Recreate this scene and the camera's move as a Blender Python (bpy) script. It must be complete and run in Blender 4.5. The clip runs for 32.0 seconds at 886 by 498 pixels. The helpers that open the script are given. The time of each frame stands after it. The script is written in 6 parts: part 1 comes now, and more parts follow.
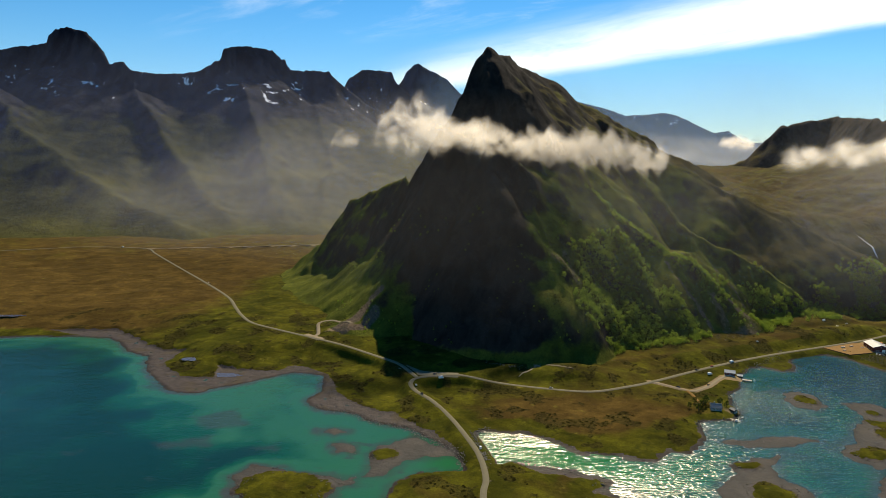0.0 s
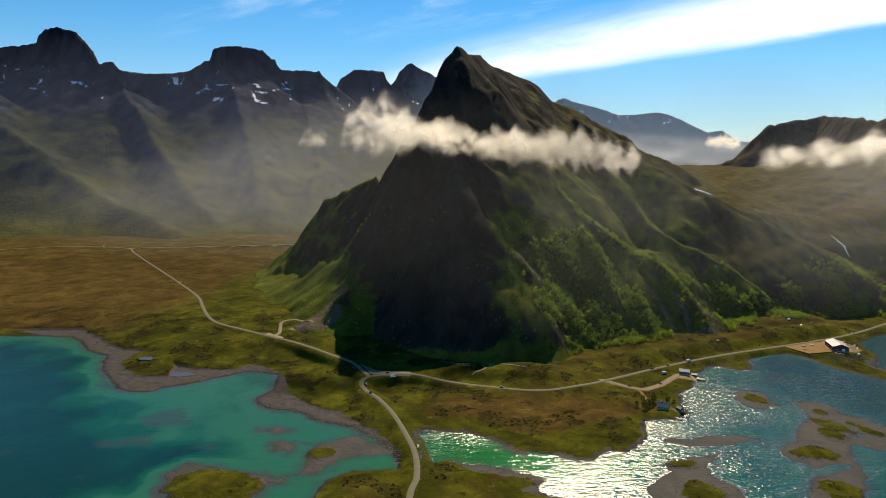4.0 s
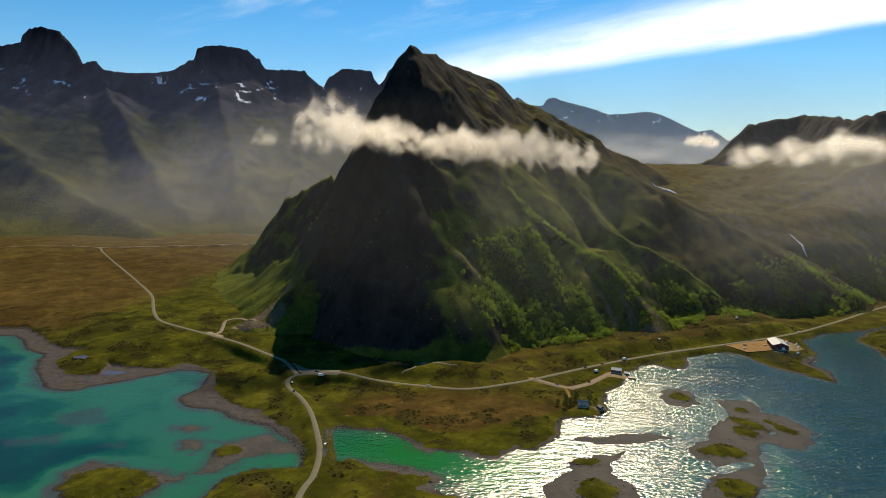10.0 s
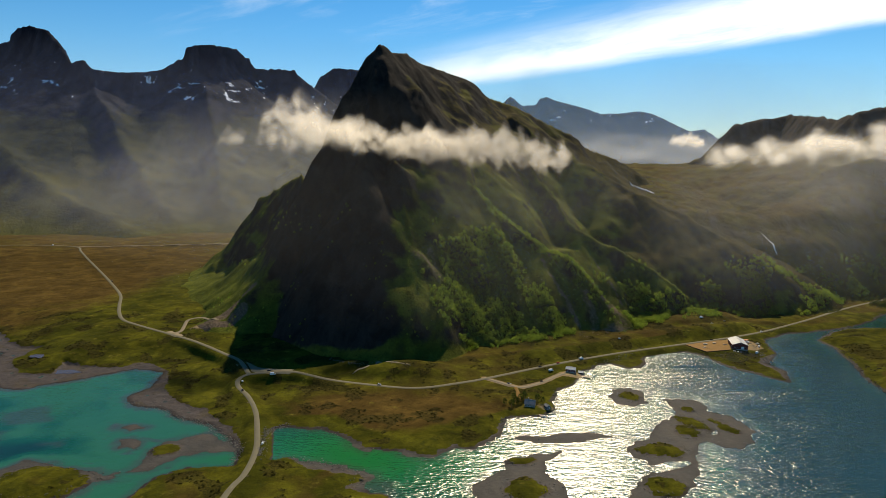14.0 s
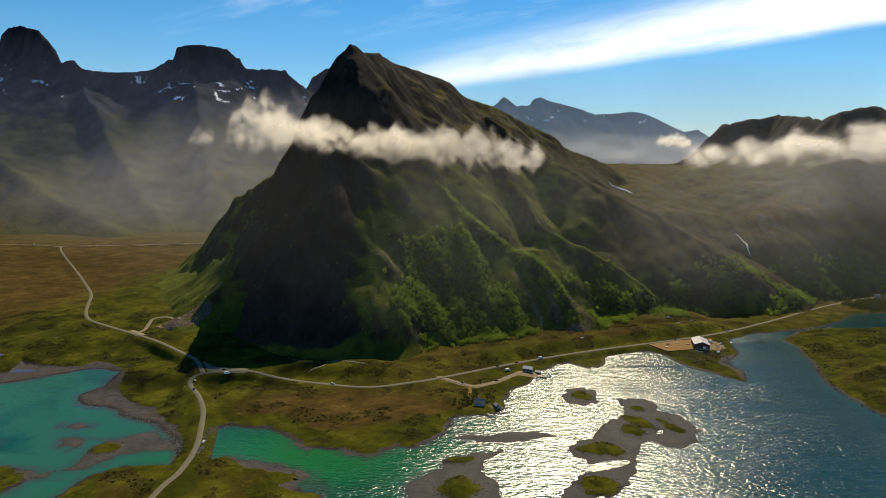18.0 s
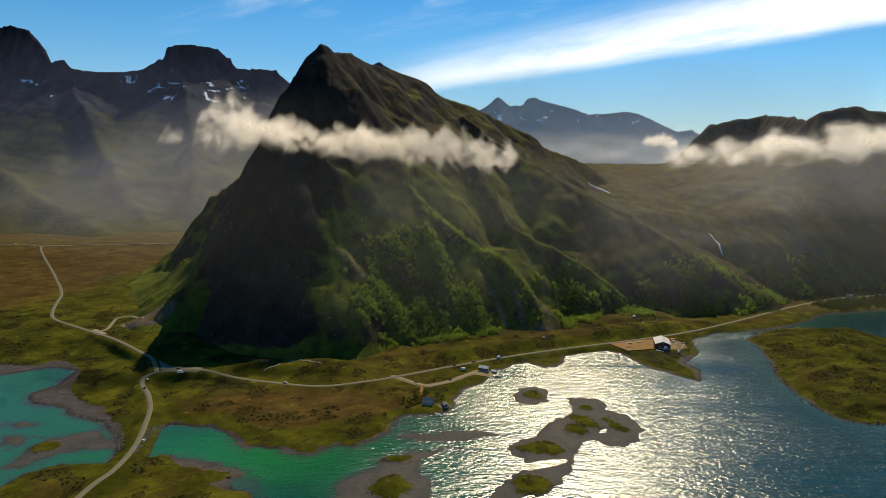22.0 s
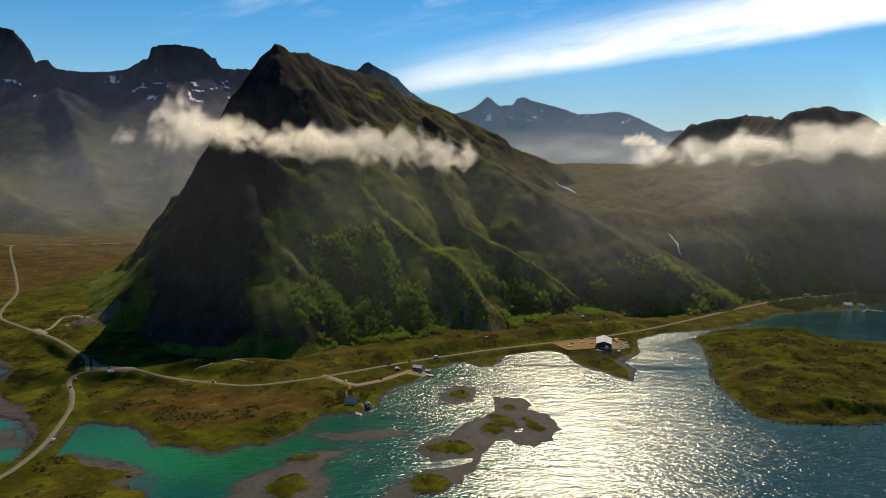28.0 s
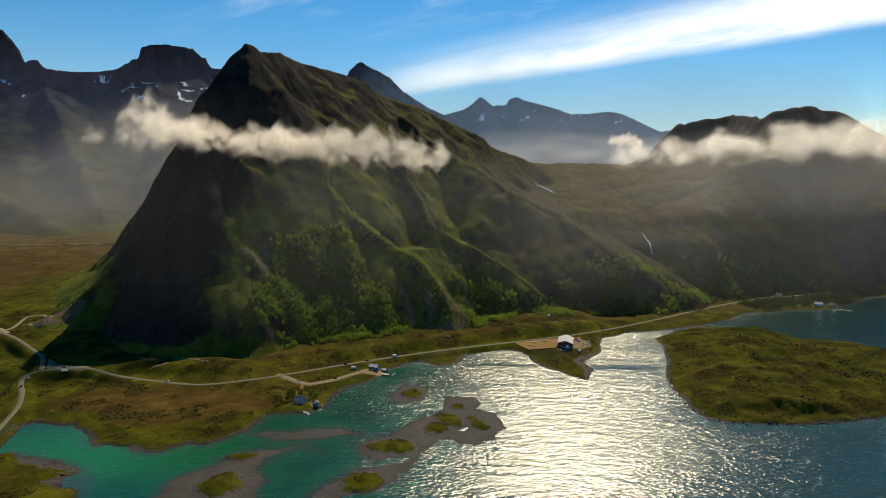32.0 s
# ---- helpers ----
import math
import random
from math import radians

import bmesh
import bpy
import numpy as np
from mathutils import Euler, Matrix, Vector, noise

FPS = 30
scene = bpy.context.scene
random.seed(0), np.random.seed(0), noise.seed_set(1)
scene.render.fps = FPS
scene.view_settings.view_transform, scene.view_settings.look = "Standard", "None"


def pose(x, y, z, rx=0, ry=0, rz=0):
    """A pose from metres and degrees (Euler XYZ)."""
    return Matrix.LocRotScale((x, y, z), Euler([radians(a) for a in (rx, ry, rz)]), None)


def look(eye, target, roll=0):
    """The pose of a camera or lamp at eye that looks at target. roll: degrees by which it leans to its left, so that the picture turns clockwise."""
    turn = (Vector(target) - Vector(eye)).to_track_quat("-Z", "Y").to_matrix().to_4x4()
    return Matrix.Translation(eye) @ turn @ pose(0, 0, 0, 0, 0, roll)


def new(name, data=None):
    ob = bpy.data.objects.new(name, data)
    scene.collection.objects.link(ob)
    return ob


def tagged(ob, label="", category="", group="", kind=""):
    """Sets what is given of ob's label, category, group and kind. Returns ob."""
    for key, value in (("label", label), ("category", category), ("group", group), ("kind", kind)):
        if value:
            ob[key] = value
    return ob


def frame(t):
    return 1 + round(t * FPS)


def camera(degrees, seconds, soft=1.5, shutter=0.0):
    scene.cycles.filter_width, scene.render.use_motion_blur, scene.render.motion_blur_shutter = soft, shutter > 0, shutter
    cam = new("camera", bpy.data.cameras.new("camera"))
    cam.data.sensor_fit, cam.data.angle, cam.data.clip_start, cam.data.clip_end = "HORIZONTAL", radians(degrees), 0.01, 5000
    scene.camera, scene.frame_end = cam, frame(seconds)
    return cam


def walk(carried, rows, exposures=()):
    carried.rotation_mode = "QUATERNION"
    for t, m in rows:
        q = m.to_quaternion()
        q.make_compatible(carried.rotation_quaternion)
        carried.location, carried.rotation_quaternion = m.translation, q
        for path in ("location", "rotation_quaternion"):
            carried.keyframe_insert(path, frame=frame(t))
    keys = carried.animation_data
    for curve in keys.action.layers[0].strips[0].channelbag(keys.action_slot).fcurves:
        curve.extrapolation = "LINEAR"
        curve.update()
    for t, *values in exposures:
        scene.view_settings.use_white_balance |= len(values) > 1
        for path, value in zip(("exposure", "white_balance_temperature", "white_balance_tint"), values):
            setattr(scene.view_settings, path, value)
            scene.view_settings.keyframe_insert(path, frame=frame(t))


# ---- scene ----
cam = camera(72.0, 32.0, 0.72)
METRES, EYE, TILT, LEAN, TURN = 420.0, 244.0, -7.9, -0.7, 0.0
ROWS = [
    (0.0, 0.0, 0.0, 0.0, 0.0, 0.0, -0.0),
    (0.5, 0.016, -0.0001, -0.0004, 0.01, -0.0, -0.0),
    (1.0, 0.032, -0.0005, -0.0008, 0.02, 0.0, -0.01),
    (1.5, 0.0483, -0.0007, -0.0007, 0.04, -0.0, 0.01),
    (2.0, 0.0644, -0.0009, -0.001, 0.05, 0.01, 0.01),
    (2.5, 0.0806, -0.0012, -0.0012, 0.06, 0.0, 0.01),
    (3.0, 0.0966, -0.0016, -0.0014, 0.05, -0.0, 0.03),
    (3.5, 0.1125, -0.0018, -0.0018, 0.06, -0.01, 0.03),
    (5.5, 0.1768, -0.0015, -0.0018, 0.12, -0.07, 0.07),
    (6.0, 0.1926, -0.0014, -0.0022, 0.12, -0.08, 0.07),
    (6.5, 0.2084, -0.0016, -0.0021, 0.12, -0.1, 0.07),
    (7.0, 0.2241, -0.0015, -0.0029, 0.12, -0.1, 0.07),
    (7.5, 0.2398, -0.0015, -0.0031, 0.13, -0.09, 0.06),
    (8.0, 0.2554, -0.0018, -0.0033, 0.13, -0.1, 0.07),
    (8.5, 0.2713, -0.0018, -0.0036, 0.13, -0.1, 0.07),
    (9.0, 0.287, -0.0021, -0.0037, 0.12, -0.11, 0.07),
    (9.5, 0.3029, -0.002, -0.004, 0.12, -0.1, 0.07),
    (10.0, 0.3188, -0.0023, -0.0041, 0.11, -0.1, 0.06),
    (10.5, 0.3343, -0.0023, -0.0043, 0.11, -0.1, 0.06),
    (11.0, 0.3499, -0.0023, -0.0046, 0.11, -0.1, 0.05),
    (11.5, 0.3659, -0.0025, -0.0047, 0.1, -0.11, 0.05),
    (12.0, 0.3818, -0.0026, -0.0048, 0.1, -0.11, 0.07),
    (12.5, 0.3977, -0.0029, -0.005, 0.08, -0.11, 0.06),
    (13.0, 0.4137, -0.003, -0.0051, 0.07, -0.12, 0.05),
    (13.5, 0.4294, -0.0031, -0.0053, 0.07, -0.12, 0.04),
    (14.0, 0.4452, -0.0032, -0.0054, 0.07, -0.14, 0.03),
    (14.5, 0.4611, -0.0035, -0.0056, 0.08, -0.14, 0.04),
    (16.5, 0.5205, -0.0025, -0.0077, 0.1, -0.1, 0.0),
    (17.0, 0.5358, -0.003, -0.0079, 0.1, -0.1, -0.0),
    (17.5, 0.5512, -0.0035, -0.008, 0.12, -0.1, -0.01),
    (18.0, 0.5666, -0.0036, -0.0082, 0.12, -0.1, -0.01),
    (18.5, 0.5824, -0.0041, -0.0084, 0.12, -0.1, -0.02),
    (19.0, 0.5977, -0.0044, -0.0087, 0.13, -0.1, -0.02),
    (19.5, 0.6132, -0.0048, -0.009, 0.14, -0.09, -0.04),
    (20.0, 0.6285, -0.005, -0.0093, 0.14, -0.09, -0.05),
    (20.5, 0.644, -0.0053, -0.0093, 0.15, -0.09, -0.04),
    (21.0, 0.6594, -0.0057, -0.0095, 0.15, -0.09, -0.04),
    (21.5, 0.6749, -0.0059, -0.0095, 0.16, -0.1, -0.04),
    (22.0, 0.6904, -0.006, -0.0097, 0.16, -0.1, -0.05),
    (22.5, 0.706, -0.0064, -0.0097, 0.17, -0.09, -0.05),
    (23.0, 0.7212, -0.0066, -0.0097, 0.17, -0.1, -0.07),
    (23.5, 0.7367, -0.0067, -0.0099, 0.18, -0.1, -0.07),
    (24.0, 0.7524, -0.0069, -0.0099, 0.17, -0.1, -0.08),
    (24.5, 0.7679, -0.007, -0.0101, 0.17, -0.1, -0.08),
    (25.0, 0.7839, -0.0072, -0.01, 0.18, -0.11, -0.08),
    (25.5, 0.7995, -0.0076, -0.0103, 0.17, -0.1, -0.08),
    (27.5, 0.8608, -0.0076, -0.0099, 0.18, -0.12, -0.06),
    (28.0, 0.8762, -0.0079, -0.0101, 0.17, -0.12, -0.06),
    (28.5, 0.8919, -0.0082, -0.0103, 0.18, -0.12, -0.06),
    (29.0, 0.9072, -0.0084, -0.0107, 0.19, -0.12, -0.07),
    (29.5, 0.9225, -0.0086, -0.0108, 0.19, -0.11, -0.07),
    (30.0, 0.9381, -0.0086, -0.0111, 0.19, -0.11, -0.06),
    (30.5, 0.9535, -0.0089, -0.0114, 0.2, -0.1, -0.07),
    (31.0, 0.9687, -0.009, -0.0116, 0.2, -0.1, -0.06),
    (31.5, 0.9843, -0.0093, -0.0118, 0.2, -0.1, -0.05),
    (32.0, 0.9998, -0.0095, -0.0119, 0.19, -0.11, -0.06),
]
walk(cam, [(t, pose(0, 0, EYE, TILT, LEAN, TURN) @ pose(METRES * x, METRES * y, METRES * z, 90 + 0.75 * pitch, roll, 0.75 * yaw)) for t, x, y, z, yaw, pitch, roll in ROWS],
     [(0.0, 0.44, 7080.0, 6.5), (14.0, 0.28, 7020.0, 6.5), (32.0, 0.10, 6880.0, 6.0)])

# ---------- light ----------
SUN_AZ, SUN_EL = 14.3, 44.5  # degrees right of the view's axis, degrees up
world = bpy.data.worlds.new("sky")
scene.world = world
world.use_nodes = True


class Graph:
    """Short hand for node trees."""

    def __init__(self, tree):
        self.t = tree
        self.t.nodes.clear()

    def node(self, kind, values=(), **props):
        n = self.t.nodes.new(kind)
        for k, v in props.items():
            setattr(n, k, v)
        for k, v in dict(values).items():
            if isinstance(v, bpy.types.NodeSocket):
                self.t.links.new(v, n.inputs[k])
            else:
                n.inputs[k].default_value = v
        return n

    def place(self):
        return self.node("ShaderNodeTexCoord").outputs["Object"]

    def attr(self, name):
        return self.node("ShaderNodeAttribute", attribute_name=name).outputs["Fac"]

    def noise(self, vec, size, detail=4.0, rough=0.55, stretch=None, warp=0.0):
        if stretch:
            vec = self.node("ShaderNodeVectorMath", {0: vec, 1: stretch}, operation="MULTIPLY").outputs[0]
        return self.node("ShaderNodeTexNoise", {"Vector": vec, "Scale": 1.0 / size, "Detail": detail, "Roughness": rough, "Distortion": warp}).outputs["Fac"]

    def ramp(self, fac, lo, hi, a=0.0, b=1.0):
        return self.node("ShaderNodeMapRange", {0: fac, 1: lo, 2: hi, 3: a, 4: b}, interpolation_type="SMOOTHSTEP").outputs[0]

    def math(self, op, a, b=0.0, c=0.0):
        return self.node("ShaderNodeMath", {0: a, 1: b, 2: c}, operation=op).outputs[0]

    def mix(self, fac, a, b):
        def col(v):
            return v if isinstance(v, bpy.types.NodeSocket) else (*v, 1.0)
        return self.node("ShaderNodeMix", {0: fac, 6: col(a), 7: col(b)}, data_type="RGBA").outputs[2]

    def scale(self, colour, fac):
        return self.node("ShaderNodeVectorMath", {0: colour, 3: fac}, operation="SCALE").outputs[0]

    def bump(self, height, metres, strength=1.0, below=None):
        v = {"Height": height, "Distance": metres, "Strength": strength}
        if below is not None:
            v["Normal"] = below
        return self.node("ShaderNodeBump", v).outputs[0]

    def slope(self):
        n = self.node("ShaderNodeNewGeometry").outputs["Normal"]
        return self.node("ShaderNodeSeparateXYZ", {0: n}).outputs[2]


def sky():
    g = Graph(world.node_tree)
    air = g.node("ShaderNodeTexSky", sky_type="NISHITA", sun_disc=False, sun_elevation=radians(SUN_EL), sun_rotation=radians(SUN_AZ),
                 altitude=900.0, air_density=1.15, dust_density=0.05, ozone_density=5.0)
    way = g.node("ShaderNodeTexCoord").outputs["Generated"]
    x, y, z = g.node("ShaderNodeSeparateXYZ", {0: way}).outputs
    ahead = g.math("MAXIMUM", y, 0.05)
    u, v = g.math("DIVIDE", x, ahead), g.math("DIVIDE", z, ahead)
    plane = g.node("ShaderNodeCombineXYZ", {0: u, 1: v, 2: 0.0}).outputs[0]
    turned = g.node("ShaderNodeVectorRotate", {"Vector": plane, "Angle": radians(-11.0)}, rotation_type="Z_AXIS").outputs[0]
    along = g.noise(turned, 0.16, 6.0, 0.6, (0.35, 2.2, 1.0), 0.4)
    fine = g.noise(turned, 0.05, 5.0, 0.65, (0.3, 1.6, 1.0), 0.6)
    # one long bank of cirrus that widens as it climbs
    wob = g.math("MULTIPLY_ADD", along, 0.03, -0.015)
    low = g.math("ADD", g.math("MULTIPLY_ADD", u, 0.160, 0.114), wob)
    high = g.math("ADD", g.math("MULTIPLY_ADD", u, 0.245, 0.170), wob)
    inside = g.math("MULTIPLY", g.ramp(g.math("SUBTRACT", v, low), -0.004, 0.022), g.ramp(g.math("SUBTRACT", high, v), -0.03, 0.075))
    inside = g.math("MULTIPLY", inside, g.ramp(u, -0.16, -0.02))
    inside = g.math("MULTIPLY", inside, g.ramp(g.math("MULTIPLY_ADD", fine, 0.5, g.math("MULTIPLY", along, 0.6)), 0.30, 0.62, 0.40, 1.0))
    thin = g.math("MULTIPLY", g.ramp(g.math("MULTIPLY_ADD", fine, 0.5, g.math("MULTIPLY", along, 0.6)), 0.55, 0.82), g.ramp(z, 0.15, 0.3))
    cloud = g.math("MAXIMUM", inside, g.math("MULTIPLY", thin, 0.45))
    cloud = g.math("MULTIPLY", cloud, g.ramp(y, 0.05, 0.3))
    colour = g.node("ShaderNodeMix", {0: cloud, 6: g.node("ShaderNodeHueSaturation", {"Hue": 0.5, "Saturation": 1.34, "Value": 1.20, "Color": air.outputs[0]}).outputs[0], 7: (16.0, 16.0, 15.9, 1.0)}, data_type="RGBA").outputs[2]
    back = g.node("ShaderNodeBackground", {"Color": colour, "Strength": SKY})
    g.t.links.new(back.outputs[0], g.node("ShaderNodeOutputWorld").inputs[0])


SKY = 0.078
sky()
sun_dir = Vector((math.sin(radians(SUN_AZ)) * math.cos(radians(SUN_EL)), math.cos(radians(SUN_AZ)) * math.cos(radians(SUN_EL)), math.sin(radians(SUN_EL))))
sun = new("sun", bpy.data.lights.new("sun", "SUN"))
sun.data.energy, sun.data.angle, sun.data.color = 5.0, radians(0.55), (1.0, 0.86, 0.66)
sun.matrix_world = look((0, 0, 900), Vector((0, 0, 900)) - sun_dir)


scene.cycles.transparent_max_bounces = 48


# ---------- small tools ----------
def perlin(x, y, seed=0):
    """Gradient noise, about -1 to 1, on arrays."""
    xi, yi = np.floor(x).astype(np.int64), np.floor(y).astype(np.int64)
    fx, fy = x - xi, y - yi

    def grad(ix, iy, dx, dy):
        h = (ix * 374761393 + iy * 668265263 + seed * 1442695041) & 0x7FFFFFFF
        h = ((h ^ (h >> 13)) * 1274126177) & 0x7FFFFFFF
        a = ((h ^ (h >> 16)) & 4095) * (2 * np.pi / 4096)
        return np.cos(a) * dx + np.sin(a) * dy

    u, v = fx * fx * fx * (fx * (fx * 6 - 15) + 10), fy * fy * fy * (fy * (fy * 6 - 15) + 10)
    a, b = grad(xi, yi, fx, fy), grad(xi + 1, yi, fx - 1, fy)
    c, d = grad(xi, yi + 1, fx, fy - 1), grad(xi + 1, yi + 1, fx - 1, fy - 1)
    return 1.45 * ((a + (b - a) * u) + ((c + (d - c) * u) - (a + (b - a) * u)) * v)


def fbm(x, y, size, octaves=4, seed=0, gain=0.5):
    total, amp = np.zeros_like(x, dtype=float), 1.0
    for o in range(octaves):
        total += amp * perlin(x / size + 17.3 * o, y / size - 9.1 * o, seed + o)
        amp, size = amp * gain, size / 2.03
    return total


def ridged(x, y, size, octaves=4, seed=0):
    total, amp, norm = np.zeros_like(x, dtype=float), 1.0, 0.0
    for o in range(octaves):
        total += amp * (1 - 2 * np.abs(perlin(x / size + 5.7 * o, y / size + 3.3 * o, seed + o)))
        norm, amp, size = norm + amp, amp * 0.5, size / 2.1
    return total / norm


def smooth(a, b, x):
    k = np.clip((x - a) / (b - a), 0, 1)
    return k * k * (3 - 2 * k)


def to_line(x, y, pts):
    """Distance to a polyline, and the third value of its nodes at the nearest place."""
    best, val = np.full(x.shape, 1e9), np.zeros(x.shape)
    for p, q in zip(pts[:-1], pts[1:]):
        dx, dy = q[0] - p[0], q[1] - p[1]
        k = np.clip(((x - p[0]) * dx + (y - p[1]) * dy) / (dx * dx + dy * dy), 0, 1)
        d = np.hypot(x - p[0] - k * dx, y - p[1] - k * dy)
        if len(p) > 2:
            val = np.where(d < best, p[2] + k * (q[2] - p[2]), val)
        best = np.minimum(best, d)
    return best, val


def inside_of(x, y, poly):
    """Signed distance to a closed outline, positive inside."""
    d, _ = to_line(x, y, list(poly) + [poly[0]])
    odd = np.zeros(x.shape, bool)
    for (x0, y0), (x1, y1) in zip(poly, list(poly[1:]) + [poly[0]]):
        if y0 != y1:
            odd ^= ((y0 > y) != (y1 > y)) & (x < (x1 - x0) * (y - y0) / (y1 - y0) + x0)
    return np.where(odd, d, -d)


def crest(x, y, nodes, shape, bow=0.0):
    """Height of a ridge: nodes of x, y, height, width to its left, width to its right; shape turns distance over width into a share of the height;
    bow hollows the left side."""
    best = np.full(x.shape, -50.0)
    for p, q in zip(nodes[:-1], nodes[1:]):
        dx, dy = q[0] - p[0], q[1] - p[1]
        k = np.clip(((x - p[0]) * dx + (y - p[1]) * dy) / (dx * dx + dy * dy), 0, 1)
        ox, oy = x - p[0] - k * dx, y - p[1] - k * dy
        d = np.hypot(ox, oy)
        side = (dx * oy - dy * ox) / (np.hypot(dx, dy) * np.maximum(d, 0.01))
        z, wl, wr = (p[i] + k * (q[i] - p[i]) for i in (2, 3, 4))
        left = 0.5 + 0.5 * side
        u = d / (wr + (wl - wr) * left)
        best = np.maximum(best, z * (shape(u) if not bow else np.where(u < 1, np.maximum(0, 1 - u) ** (1 + bow * left), (1 - u) * 0.4)))
    return best


def axis(*spans):
    """Grid lines: spans of (from, to, step at the start, step at the end)."""
    out = []
    for a, b, s0, s1 in spans:
        v = a
        while v < b - 0.6 * s1:
            out.append(v)
            v += s0 + (s1 - s0) * (v - a) / (b - a)
    return np.array(out + [spans[-1][1]])


def sheet(name, x, y, z, material, keep=None, **attrs):
    """A height field as one mesh; keep says which points stay."""
    ny, nx = x.shape
    idx = np.arange(nx * ny).reshape(ny, nx)
    quads = np.stack([idx[:-1, :-1], idx[:-1, 1:], idx[1:, 1:], idx[1:, :-1]], -1).reshape(-1, 4)
    if keep is not None:
        quads = quads[keep.ravel()[quads].any(1)]
    used = np.unique(quads)
    remap = np.zeros(nx * ny, np.int64)
    remap[used] = np.arange(len(used))
    quads = remap[quads]
    pts = np.stack([x.ravel(), y.ravel(), z.ravel()], -1)[used]
    me = raw_mesh(name, pts, quads, material, True)
    for k, v in attrs.items():
        me.attributes.new(k, "FLOAT", "POINT").data.foreach_set("value", np.ascontiguousarray(v.ravel()[used], np.float32))
    return new(name, me)


def raw_mesh(name, pts, faces, material, soft=False):
    """A mesh from arrays of points and of equal-sized faces."""
    me = bpy.data.meshes.new(name)
    n, k = faces.shape
    me.vertices.add(len(pts))
    me.vertices.foreach_set("co", np.ascontiguousarray(pts, np.float32).ravel())
    me.loops.add(n * k)
    me.loops.foreach_set("vertex_index", np.ascontiguousarray(faces, np.int32).ravel())
    me.polygons.add(n)
    me.polygons.foreach_set("loop_start", np.arange(0, n * k, k, dtype=np.int32))
    me.polygons.foreach_set("use_smooth", np.full(n, soft))
    me.materials.append(material)
    me.update(calc_edges=True)
    me.validate()
    return me


# ---------- materials ----------
def material(name, make):
    m = bpy.data.materials.new(name)
    m.use_nodes = True
    g = Graph(m.node_tree)
    out = make(g)
    g.t.links.new(out.outputs[0], g.node("ShaderNodeOutputMaterial").inputs[0])
    return m


def surface(g, colour, rough=0.8, normal=None, **more):
    v = {"Base Color": colour if isinstance(colour, bpy.types.NodeSocket) else (*colour, 1.0), "Roughness": rough}
    v.update({k.replace("_", " "): w for k, w in more.items()})
    if normal is not None:
        v["Normal"] = normal
    return g.node("ShaderNodeBsdfPrincipled", v)


def plain(name, colour, rough=0.6, size=1.5, vary=0.25, bump=0.02, metal=0.0):
    """A worn, uneven surface of one main colour."""
    def make(g):
        p = g.place()
        a, b = g.noise(p, size, 5.0), g.noise(p, size * 0.13, 4.0)
        f = g.math("MULTIPLY_ADD", g.math("ADD", a, b), vary, 1.0 - vary)
        c = g.scale(g.node("ShaderNodeRGB").outputs[0], f)
        c.node.inputs[0].links[0].from_node.outputs[0].default_value = (*colour, 1.0)
        return surface(g, c, rough, g.bump(b, bump), Metallic=metal, Specular_IOR_Level=0.08 if rough >= 0.85 else 0.5)
    return material(name, make)


